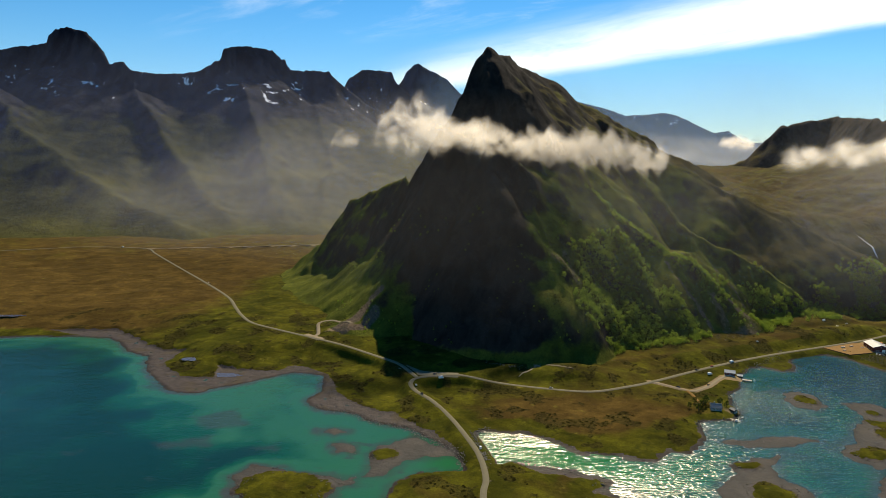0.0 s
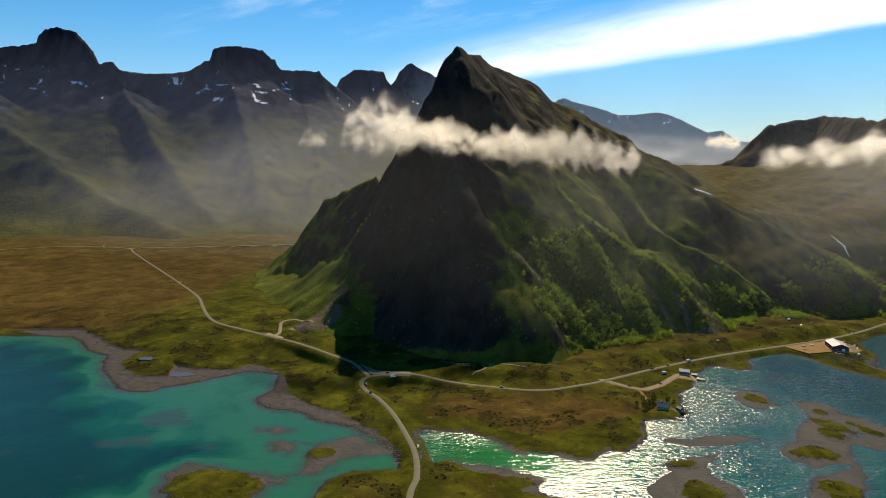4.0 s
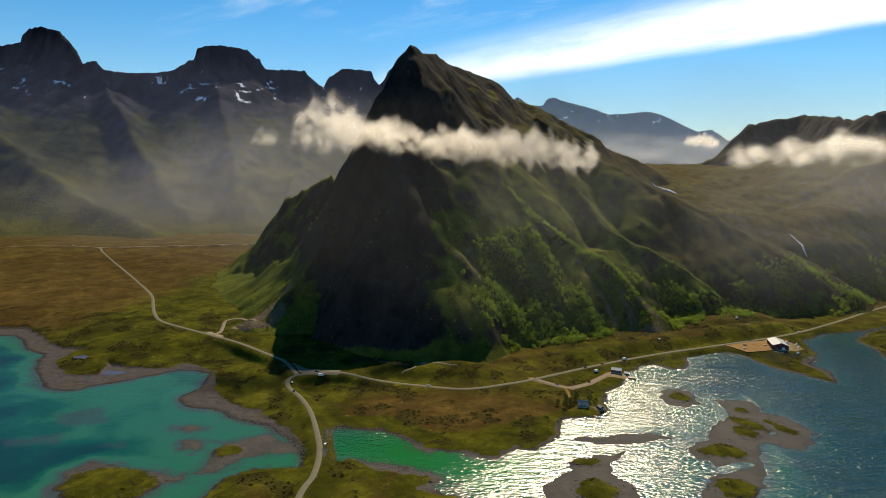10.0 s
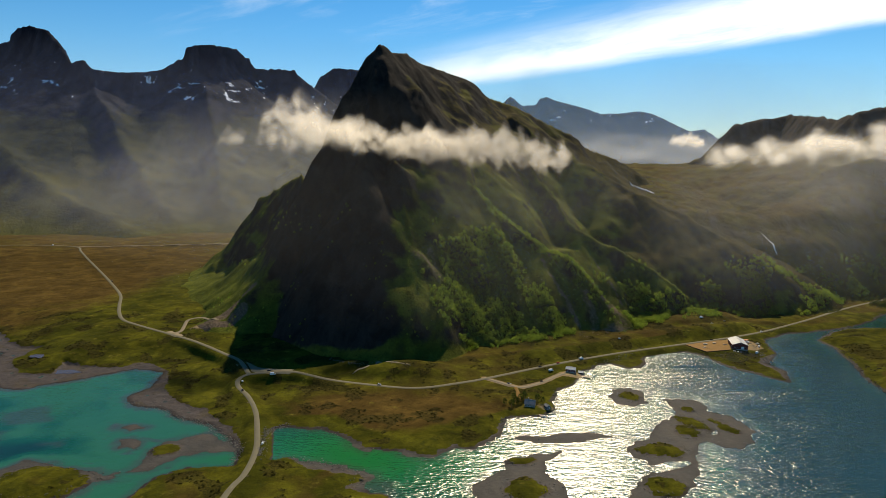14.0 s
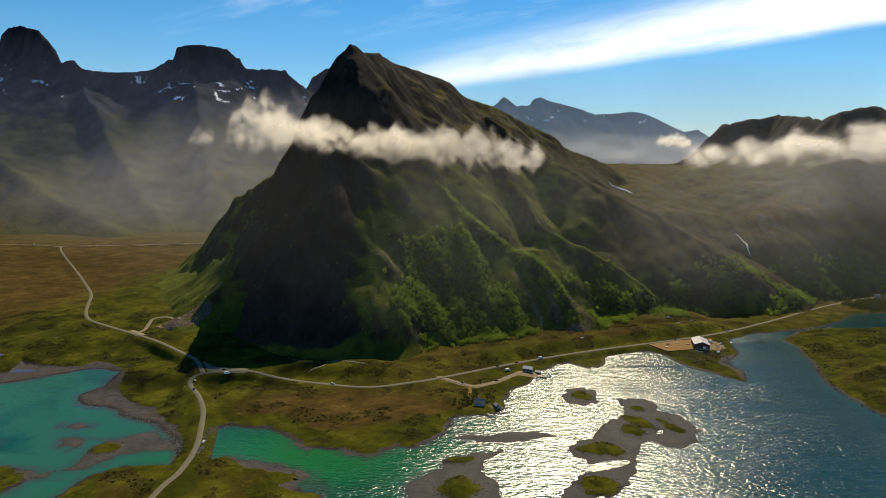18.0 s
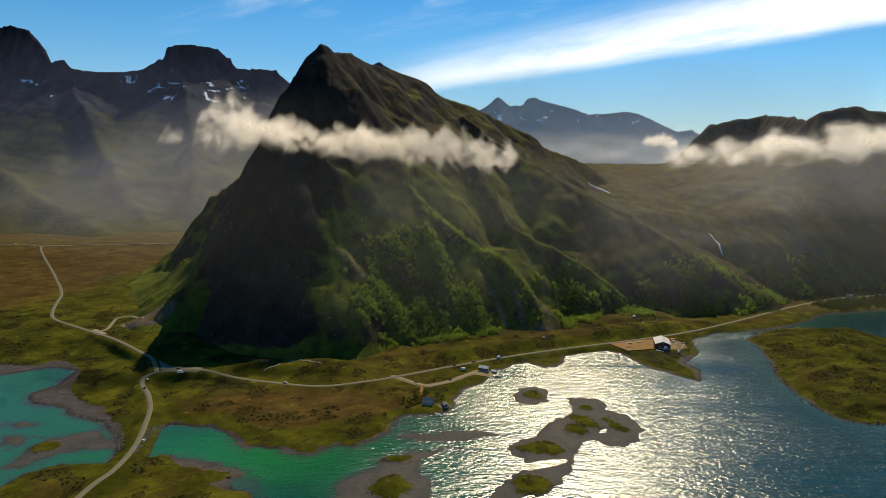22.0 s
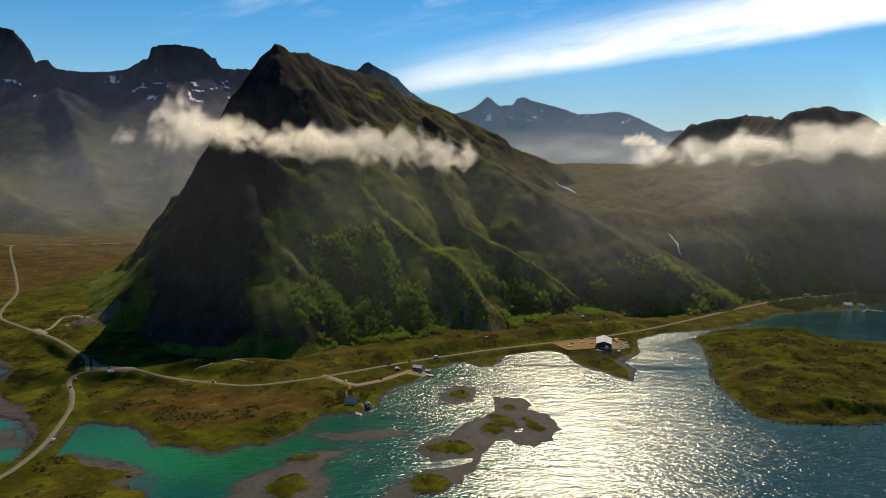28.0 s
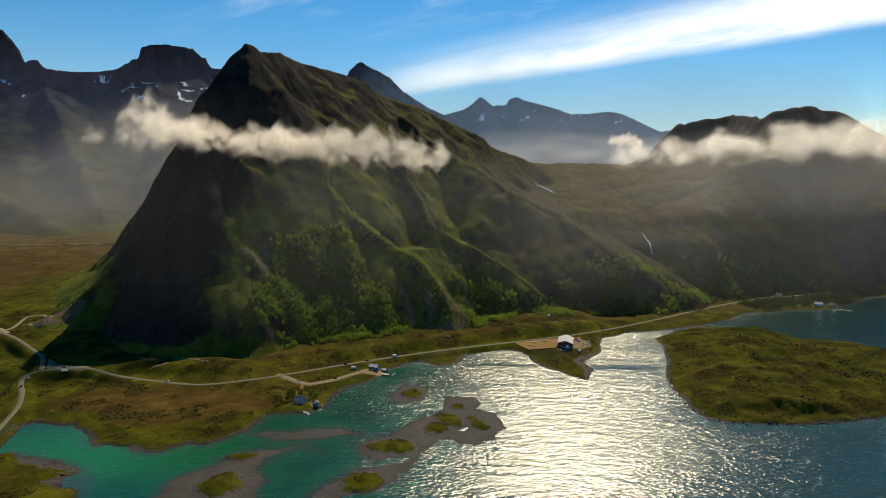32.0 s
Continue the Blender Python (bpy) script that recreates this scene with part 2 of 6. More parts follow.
def land_nodes(g):
    p = g.place()
    big, mid, small, fine = g.noise(p, 150.0, 4.0), g.noise(p, 28.0, 5.0, 0.6, None, 0.6), g.noise(p, 7.0, 5.0, 0.65), g.noise(p, 1.6, 4.0, 0.7)
    green = g.ramp(g.math("ADD", g.math("MULTIPLY_ADD", big, 0.55, g.math("MULTIPLY", mid, 0.45)), g.math("MULTIPLY_ADD", g.attr("green"), 1.0, -0.5)), 0.33, 0.68)
    heath = g.mix(g.ramp(mid, 0.35, 0.65), (0.058, 0.0375, 0.0090), (0.086, 0.055, 0.013))
    grass = g.mix(g.ramp(mid, 0.38, 0.66), (0.036, 0.038, 0.0035), (0.074, 0.071, 0.006))
    c = g.mix(green, heath, grass)
    c = g.mix(g.ramp(small, 0.50, 0.68, 0.0, 0.5), c, g.mix(green, (0.0324, 0.0187, 0.0058), (0.0216, 0.0245, 0.005)))
    c = g.mix(g.ramp(g.noise(p, 24.0, 5.0, 0.6, (0.8, 1.2, 1.0), 1.0), 0.58, 0.72, 0.0, 0.35), c, (0.0173, 0.0151, 0.0058))
    c = g.mix(g.ramp(g.noise(p, 11.0, 4.0, 0.6), 0.60, 0.74, 0.0, 0.6), c, (0.144, 0.1224, 0.0202))
    rough = g.ramp(g.math("ADD", g.attr("rough"), g.math("MULTIPLY_ADD", small, 0.9, g.math("MULTIPLY_ADD", mid, 0.7, -0.8))), 0.42, 0.62)
    c = g.mix(g.math("MULTIPLY", rough, 0.72), c, g.mix(g.ramp(fine, 0.4, 0.62), (0.013, 0.013, 0.004), (0.045, 0.036, 0.008)))
    c = g.scale(c, g.math("MULTIPLY", g.math("MULTIPLY_ADD", fine, 0.9, 0.52), g.ramp(g.noise(p, 45.0, 5.0, 0.62, None, 0.8), 0.36, 0.64, 0.70, 1.12)))
    crag = g.noise(p, 34.0, 7.0, 0.68, (1.0, 1.0, 0.35), 0.8)
    stony = g.math("MULTIPLY", g.attr("stony"), g.ramp(g.math("ADD", crag, g.math("MULTIPLY_ADD", big, 0.5, -0.25)), 0.52, 0.60))
    c = g.mix(stony, c, g.mix(g.ramp(fine, 0.40, 0.62), (0.026, 0.022, 0.018), (0.110, 0.094, 0.074)))
    mud = g.mix(g.ramp(small, 0.35, 0.68), (0.066, 0.056, 0.051), (0.042, 0.037, 0.035))
    mud = g.mix(g.ramp(mid, 0.48, 0.68, 0.0, 0.7), mud, (0.060, 0.048, 0.028))
    mud = g.mix(g.ramp(fine, 0.60, 0.72, 0.0, 0.5), mud, (0.15, 0.14, 0.13))
    mud = g.scale(mud, g.ramp(g.attr("tide"), 0.0, 1.0, 0.5, 1.05))
    mud = g.mix(g.math("MULTIPLY", g.attr("wet"), 0.8), mud, g.mix(g.ramp(mid, 0.35, 0.65), (0.046, 0.046, 0.042), (0.066, 0.062, 0.056)))
    wet = g.ramp(g.math("ADD", g.attr("mud"), g.math("MULTIPLY_ADD", small, 0.9, -0.45)), 0.42, 0.58)
    c = g.mix(wet, c, mud)
    bare = g.ramp(g.math("ADD", g.attr("bare"), g.math("MULTIPLY_ADD", small, 0.8, -0.4)), 0.40, 0.60)
    c = g.mix(bare, c, g.mix(g.ramp(small, 0.35, 0.7), (0.25, 0.18, 0.09), (0.14, 0.115, 0.080)))
    n = g.bump(g.math("MULTIPLY", g.attr("stony"), crag), 14.0, 0.9, g.bump(small, 1.2, 0.8, g.bump(fine, 0.3, 0.8)))
    return surface(g, c, g.mix(wet, (0.95, 0.95, 0.95), (0.55, 0.55, 0.55)), n, Specular_IOR_Level=0.02)


def hill_nodes(rock_lo, rock_hi, grass_a, grass_b, size, flat_lo, flat_hi, snow=0.0, moor=()):
    """Rock on the steep, grass on the gentle, in bands of the given size."""
    def make(g):
        p = g.place()
        big, mid, small = g.noise(p, size * 6, 5.0), g.noise(p, size, 6.0, 0.62), g.noise(p, size * 0.16, 5.0, 0.68)
        streak = g.noise(p, size * 1.2, 6.0, 0.65, (1.0, 1.0, 0.22), 0.4)
        rock = g.mix(g.ramp(streak, 0.34, 0.66), rock_lo, rock_hi)
        rock = g.scale(rock, g.math("MULTIPLY_ADD", small, 1.0, 0.5))
        grass = g.mix(g.ramp(g.math("MULTIPLY_ADD", mid, 0.5, g.math("MULTIPLY", big, 0.5)), 0.36, 0.64), grass_a, grass_b)
        if moor:
            grass = g.mix(g.attr("lush"), g.mix(g.ramp(mid, 0.35, 0.65), *moor), grass)
        grass = g.scale(grass, g.math("MULTIPLY_ADD", small, 1.2, 0.4))
        cover = g.math("ADD", g.slope(), g.math("MULTIPLY_ADD", mid, 0.34, g.math("MULTIPLY_ADD", streak, 0.30, -0.32)))
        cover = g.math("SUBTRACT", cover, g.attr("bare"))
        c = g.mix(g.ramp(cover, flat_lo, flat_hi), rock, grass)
        scree = g.mix(g.ramp(small, 0.35, 0.7), (0.085, 0.064, 0.044), (0.150, 0.114, 0.080))
        c = g.mix(g.ramp(g.math("ADD", g.attr("scree"), g.math("MULTIPLY_ADD", mid, 0.8, -0.4)), 0.40, 0.60), c, scree)
        rough = 0.92
        if snow:
            s = g.ramp(g.math("ADD", g.attr("snow"), g.math("MULTIPLY_ADD", streak, 0.9, -0.45)), 0.50, 0.56)
            c = g.mix(s, c, (0.80, 0.83, 0.88))
        n = g.bump(streak, size * 0.22, 0.8, g.bump(small, size * 0.10, 0.9))
        return surface(g, c, rough, n, Specular_IOR_Level=0.02)
    return make


def water_nodes(g):
    p = g.place()
    patch = g.noise(p, 45.0, 5.0, 0.6, None, 0.8)
    d = g.math("ADD", g.attr("depth"), g.math("MULTIPLY_ADD", patch, 0.22, -0.11))
    c = g.mix(g.ramp(d, -0.06, 0.07), (0.045, 0.048, 0.036), (0.016, 0.092, 0.046))
    c = g.mix(g.ramp(d, 0.25, 0.55), c, (0.003, 0.054, 0.028))
    c = g.mix(g.ramp(d, 0.55, 0.95), c, (0.002, 0.025, 0.018))
    c = g.mix(g.math("MULTIPLY", g.ramp(g.noise(p, 30.0, 5.0, 0.6, (1.0, 1.8, 1.0), 0.5), 0.60, 0.72, 0.0, 0.7), g.ramp(d, 0.1, 0.35, 1.0, 0.25)), c, (0.035, 0.042, 0.040))
    c = g.mix(g.math("MULTIPLY", g.attr("emerald"), g.ramp(d, 0.06, 0.25)), c, (0.008, 0.115, 0.026))
    c = g.mix(g.math("MULTIPLY", g.attr("shoal"), 0.6), c, (0.030, 0.034, 0.032))
    swell = g.noise(p, 12.0, 2.0, 0.5, (0.62, 1.7, 1.0), 0.4)
    chop = g.noise(p, 2.9, 2.0, 0.55, (0.72, 1.35, 1.0), 0.4)
    wind = g.noise(p, 110.0, 4.0, 0.6, (0.6, 1.6, 1.0), 0.6)
    slick = g.ramp(g.noise(p, 60.0, 3.0, 0.5, (0.25, 2.2, 1.0), 0.8), 0.60, 0.68, 1.0, 0.45)
    calm = g.attr("calm")
    k = g.math("MULTIPLY", g.math("MULTIPLY_ADD", g.ramp(wind, 0.35, 0.6), 0.35, 0.65), g.math("SUBTRACT", 1.0, calm))
    k = g.math("MULTIPLY", k, slick)
    n = g.node("ShaderNodeBump", {"Height": chop, "Distance": 0.84, "Strength": k}).outputs[0]
    n = g.node("ShaderNodeBump", {"Height": swell, "Distance": 1.12, "Strength": k, "Normal": n}).outputs[0]
    body = g.node("ShaderNodeBsdfDiffuse", {"Color": c})
    gloss = g.node("ShaderNodeBsdfGlossy", {"Color": (1.0, 1.0, 0.95, 1.0), "Roughness": g.math("MULTIPLY_ADD", calm, -0.17, 0.27), "Normal": n}, distribution="BECKMANN")
    share = g.node("ShaderNodeFresnel", {"IOR": g.math("MULTIPLY_ADD", calm, -0.37, 1.52), "Normal": n}).outputs[0]
    return g.node("ShaderNodeMixShader", {0: share, 1: body.outputs[0], 2: gloss.outputs[0]})


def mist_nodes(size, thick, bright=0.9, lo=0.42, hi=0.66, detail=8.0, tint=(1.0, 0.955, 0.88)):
    """Droplets of the given tint, thinner towards the sheet's rim, in puffs of the given size."""
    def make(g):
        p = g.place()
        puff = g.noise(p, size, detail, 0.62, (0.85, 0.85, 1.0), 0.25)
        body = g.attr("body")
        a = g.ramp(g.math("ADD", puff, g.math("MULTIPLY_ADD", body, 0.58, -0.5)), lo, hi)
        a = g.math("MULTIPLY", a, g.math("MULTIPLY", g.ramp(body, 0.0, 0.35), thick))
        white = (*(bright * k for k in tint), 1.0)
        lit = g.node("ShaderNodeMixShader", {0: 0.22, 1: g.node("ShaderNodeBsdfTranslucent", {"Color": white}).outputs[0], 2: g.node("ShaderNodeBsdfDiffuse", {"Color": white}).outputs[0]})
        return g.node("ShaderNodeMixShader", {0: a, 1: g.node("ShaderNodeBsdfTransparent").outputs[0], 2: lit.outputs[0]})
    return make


def cloud_nodes(size, thick, gaps=1.6):
    """Dense white droplets in billows, ragged and thin towards the rim."""
    def make(g):
        p = g.place()
        big, puff = g.noise(p, size * 2.1, 2.0, 0.5), g.noise(p, size, 7.0, 0.62, None, 0.7)
        body = g.attr("body")
        d = g.math("MULTIPLY_ADD", g.math("SUBTRACT", big, 0.5), gaps, g.math("MULTIPLY_ADD", g.math("SUBTRACT", puff, 0.5), 2.9, g.math("MULTIPLY_ADD", body, 1.25, -0.30)))
        a = g.math("MULTIPLY", g.ramp(d, 0.0, 1.75), g.math("MULTIPLY", g.ramp(body, 0.0, 0.8), thick))
        # droplets scatter alike from every side
        face = {"Normal": g.node("ShaderNodeCombineXYZ", {0: -0.2, 1: -0.75, 2: -0.63}).outputs[0]}
        white = (0.96, 0.92, 0.85, 1.0)
        lit = g.node("ShaderNodeMixShader", {0: 0.22, 1: g.node("ShaderNodeBsdfTranslucent", {"Color": white, **face}).outputs[0], 2: g.node("ShaderNodeBsdfDiffuse", {"Color": white, **face}).outputs[0]})
        return g.node("ShaderNodeMixShader", {0: a, 1: g.node("ShaderNodeBsdfTransparent").outputs[0], 2: lit.outputs[0]})
    return make


LAND = material("heath_and_grass", land_nodes)
WATER = material("sea_water", water_nodes)
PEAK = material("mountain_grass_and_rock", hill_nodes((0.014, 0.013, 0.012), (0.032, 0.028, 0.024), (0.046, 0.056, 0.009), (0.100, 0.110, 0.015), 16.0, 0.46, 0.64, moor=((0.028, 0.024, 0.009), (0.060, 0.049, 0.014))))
HILL = material("hill_grass_and_rock", hill_nodes((0.014, 0.013, 0.013), (0.052, 0.045, 0.038), (0.040, 0.036, 0.009), (0.076, 0.058, 0.014), 26.0, 0.64, 0.86, 0.4))
# Air's blue and the backlit faces' darkness are put into this rock colour
CRAG = material("haze_blue_crag_and_grass", hill_nodes((0.006, 0.008, 0.015), (0.034, 0.036, 0.046), (0.052, 0.054, 0.012), (0.082, 0.076, 0.018), 60.0, 0.62, 0.84, 0.6, ((0.022, 0.025, 0.013), (0.044, 0.046, 0.020))))
# Haze of the distance is put into these grey-blue rock and grass colours
FAR = material("hazy_blue_distant_stone", hill_nodes((0.0194, 0.0238, 0.0324), (0.0389, 0.0432, 0.0518), (0.0302, 0.0346, 0.0302), (0.0389, 0.041, 0.0302), 70.0, 0.80, 0.97, 0.6))
ROAD = plain("worn_asphalt", (0.128, 0.116, 0.076), 0.85, 6.0, 0.3, 0.02)
GRAVEL = plain("pale_gravel", (0.20, 0.165, 0.11), 0.9, 3.0, 0.4, 0.05)
CLAY = plain("ochre_earth", (0.17, 0.10, 0.028), 0.95, 3.0, 0.4, 0.05)

# ---------- plan of land and water ----------
BAY = [(-3200, 860), (-1100, 835), (-800, 825), (-609, 818), (-529, 827), (-464, 822), (-430, 800), (-405, 762), (-368, 742), (-345, 690), (-315, 650), (-285, 626),
       (-255, 622), (-234, 642), (-198, 668), (-173, 687), (-136, 679), (-127, 630), (-141, 604), (-124, 585), (-92, 577), (-62, 552), (-28, 540), (-5, 515), (13, 494), (19, 478)]
SOUTH = [(20, 464), (-14, 454), (-32, 441), (-38, 415), (-60, 380), (-95, 300), (-70, 200), (-110, 80), (-90, -80), (-150, -250), (-120, -420), (40, -520), (190, -430), (230, -250), (170, -90), (210, 60), (180, 180), (205, 290), (170, 380), (150, 420), (118, 432), (130, 444), (102, 461), (87, 461), (60, 474), (38, 470)]
LAGOON = [(36, 488), (31, 524), (41, 534), (80, 529), (105, 514), (120, 496), (145, 487), (182, 482), (200, 501), (216, 498), (240, 520), (250, 560), (288, 567), (303, 588),
          (300, 602), (310, 632), (342, 660), (357, 698), (380, 724), (397, 731)]
FJORD = [(412, 712), (430, 712), (448, 735), (453, 785), (487, 792), (526, 768), (543, 715), (587, 668), (603, 705), (597, 737), (632, 780), (645, 840), (690, 872),
         (778, 897), (868, 945), (933, 1004), (1024, 1029), (1100, 1045), (1250, 1150), (1500, 1180), (4200, 1200), (4200, 4900), (-4200, 4900), (-4200, 860)]
MAINLAND = BAY + SOUTH + LAGOON + FJORD
HEADLAND = [(808, 907), (760, 880), (725, 845), (713, 753), (689, 699), (675, 626), (680, 574), (700, 556), (781, 557), (862, 573), (1000, 560), (1300, 600), (1300, 760),
            (1026, 803), (999, 842), (941, 853), (915, 897), (879, 911), (840, 915)]
ISLETS = [(416, 536, 11, 16, 10), (428, 553, 11, 19, 30), (456, 545, 8, 19, 20), (378, 497, 22, 14, 4), (359, 437, 17, 15, 15), (437, 588, 7, 8, 0), (388, 620, 11, 15, 0), (255, 474, 13, 7, 8),
          (252, 430, 17, 18, 0), (-46, 488, 12, 12, 0), (-118, 431, 38, 26, -12), (236, 396, 20, 12, 0)]
FLAT_EAST = [(425, 613), (455, 614), (459, 599), (456, 584), (471, 575), (479, 553), (478, 536), (469, 520), (458, 509), (453, 498), (446, 501), (433, 508), (426, 516), (414, 507), (405, 491), (398, 466),
             (387, 442), (375, 435), (354, 422), (336, 405), (322, 408), (334, 434), (348, 451), (363, 465), (360, 478), (351, 484), (347, 495), (355, 506), (374, 517), (388, 542), (402, 561), (417, 569), (422, 590)]
FLATS = [FLAT_EAST, [(365, 619), (377, 641), (396, 647), (407, 633), (399, 602), (384, 593), (370, 600)],
         [(264, 514), (272, 521), (303, 529), (329, 532), (346, 522), (323, 516), (293, 510), (271, 507)], [(249, 515), (257, 523), (267, 523), (262, 512)],
         [(216, 400), (213, 431), (223, 448), (239, 462), (240, 471), (255, 484), (274, 489), (291, 495), (289, 486), (275, 472), (269, 458), (279, 445), (282, 428), (285, 400)],
         [(-72, 447), (-57, 452), (-58, 485), (-55, 503), (-23, 521), (-9, 508), (14, 496), (14, 488), (-11, 485), (-29, 479), (-36, 462), (-48, 451)],
         [(-155, 420), (-161, 450), (-152, 466), (-131, 463), (-110, 453), (-91, 451), (-70, 446), (-60, 440), (-83, 432), (-89, 415)],
         [(60, 476), (96, 468), (135, 450), (128, 426), (170, 400), (215, 395), (150, 380)],
         [(143, 495), (154, 501), (176, 499), (187, 487), (179, 479), (157, 480)], [(104, 514), (119, 507), (129, 491), (124, 488), (111, 499)],
         [(-112, 530), (-98, 536), (-80, 531), (-96, 524)], [(-94, 506), (-85, 511), (-72, 501), (-74, 491), (-86, 493)]]
# pools and inlets left in the flats
POOLS = [[(356, 467), (377, 478), (393, 478), (397, 474), (380, 465), (360, 457)], [(436, 536), (439, 541), (444, 541), (445, 535), (440, 528), (437, 530)]]
# shoals that stay under water
SHOALS = [[(97, 463), (123, 460), (151, 439), (159, 414), (124, 413), (93, 438)], [(279, 493), (298, 501), (321, 493), (313, 483), (293, 486)], [(330, 500), (352, 520), (390, 540), (372, 500)], [(350, 640), (400, 665), (425, 640), (415, 610)], [(-330, 640), (-300, 655), (-262, 640), (-290, 622)],
          [(-240, 560), (-205, 580), (-180, 545), (-215, 530)], [(-250, 505), (-205, 518), (-200, 500), (-240, 492)], [(-165, 492), (-143, 506), (-140, 494)]]
MUDS = [[(-412, 760), (-318, 655), (-276, 615), (-238, 620), (-233, 650), (-178, 680), (-142, 668), (-143, 600), (-127, 578), (-107, 580), (-81, 560), (-35, 540), (-12, 516), (4, 510), (2, 522), (-41, 572), (-83, 594),
          (-122, 640), (-130, 680), (-193, 693), (-239, 696), (-268, 710), (-259, 668), (-299, 672), (-337, 716), (-329, 763), (-362, 768), (-470, 862), (-560, 850), (-470, 815)],
        [(60, 482), (110, 488), (140, 475), (120, 450), (80, 455)]]
ROAD_MAIN = [(60, -470, 8), (10, -250, 5), (45, -80, 5), (15, 80, 5), (40, 200, 5), (33, 300, 5), (32, 408, 5), (36, 441, 5), (33, 479, 5), (23, 516, 5), (8, 560, 5.0), (-9, 591, 7.5), (-26, 614, 8.5), (-32, 631, 10.3), (-25, 646, 11.0), (0, 653, 11.3), (25, 654, 11.3), (64, 641, 8), (107, 635, 5), (160, 626, 5), (208, 643, 5), (241, 660, 5), (302, 697, 5), (361, 730, 5), (430, 764, 5), (515, 800, 5), (596, 835, 5), (660, 869, 5), (712, 903, 5), (780, 950, 5), (846, 999, 5)]
ROAD_EAST = [(846, 999, 5), (880, 1022, 5), (939, 1058, 6), (1008, 1092, 8), (1065, 1103, 10), (1150, 1130, 12)]
ROAD_WEST = [(-25, 646, 11.0), (-48, 684, 13.5), (-75, 709, 14.1), (-127, 753, 15.1), (-175, 786, 15.2), (-226, 820, 15.2), (-271, 854, 15.1), (-301, 898, 14.8), (-327, 948, 14.6), (-367, 1026, 14.6), (-453, 1148, 14.9), (-540, 1266, 15.2), (-636, 1394, 16.4), (-716, 1504, 16.7), (-767, 1570, 17.8), (-869, 1592, 17.9), (-954, 1585, 17.9), (-1021, 1547, 17.8), (-1353, 1356, 17.4)]
ROAD_VALLEY = [(-767, 1570, 17.8), (-576, 1603, 19.9), (-334, 1660, 22.0), (-189, 1698, 24.0)]
TRACK = [(236, 660, 5), (262, 641, 4), (275, 634, 4), (298, 651, 3), (322, 676, 3), (332, 684, 3)]
OLD_ROAD = [(60, 655, 7), (120, 695, 9), (240, 725, 11), (360, 775, 13), (470, 830, 13), (560, 880, 12), (640, 912, 9), (700, 925, 7)]
PAD = [(517, 799), (533, 768), (570, 778), (585, 822), (560, 820)]


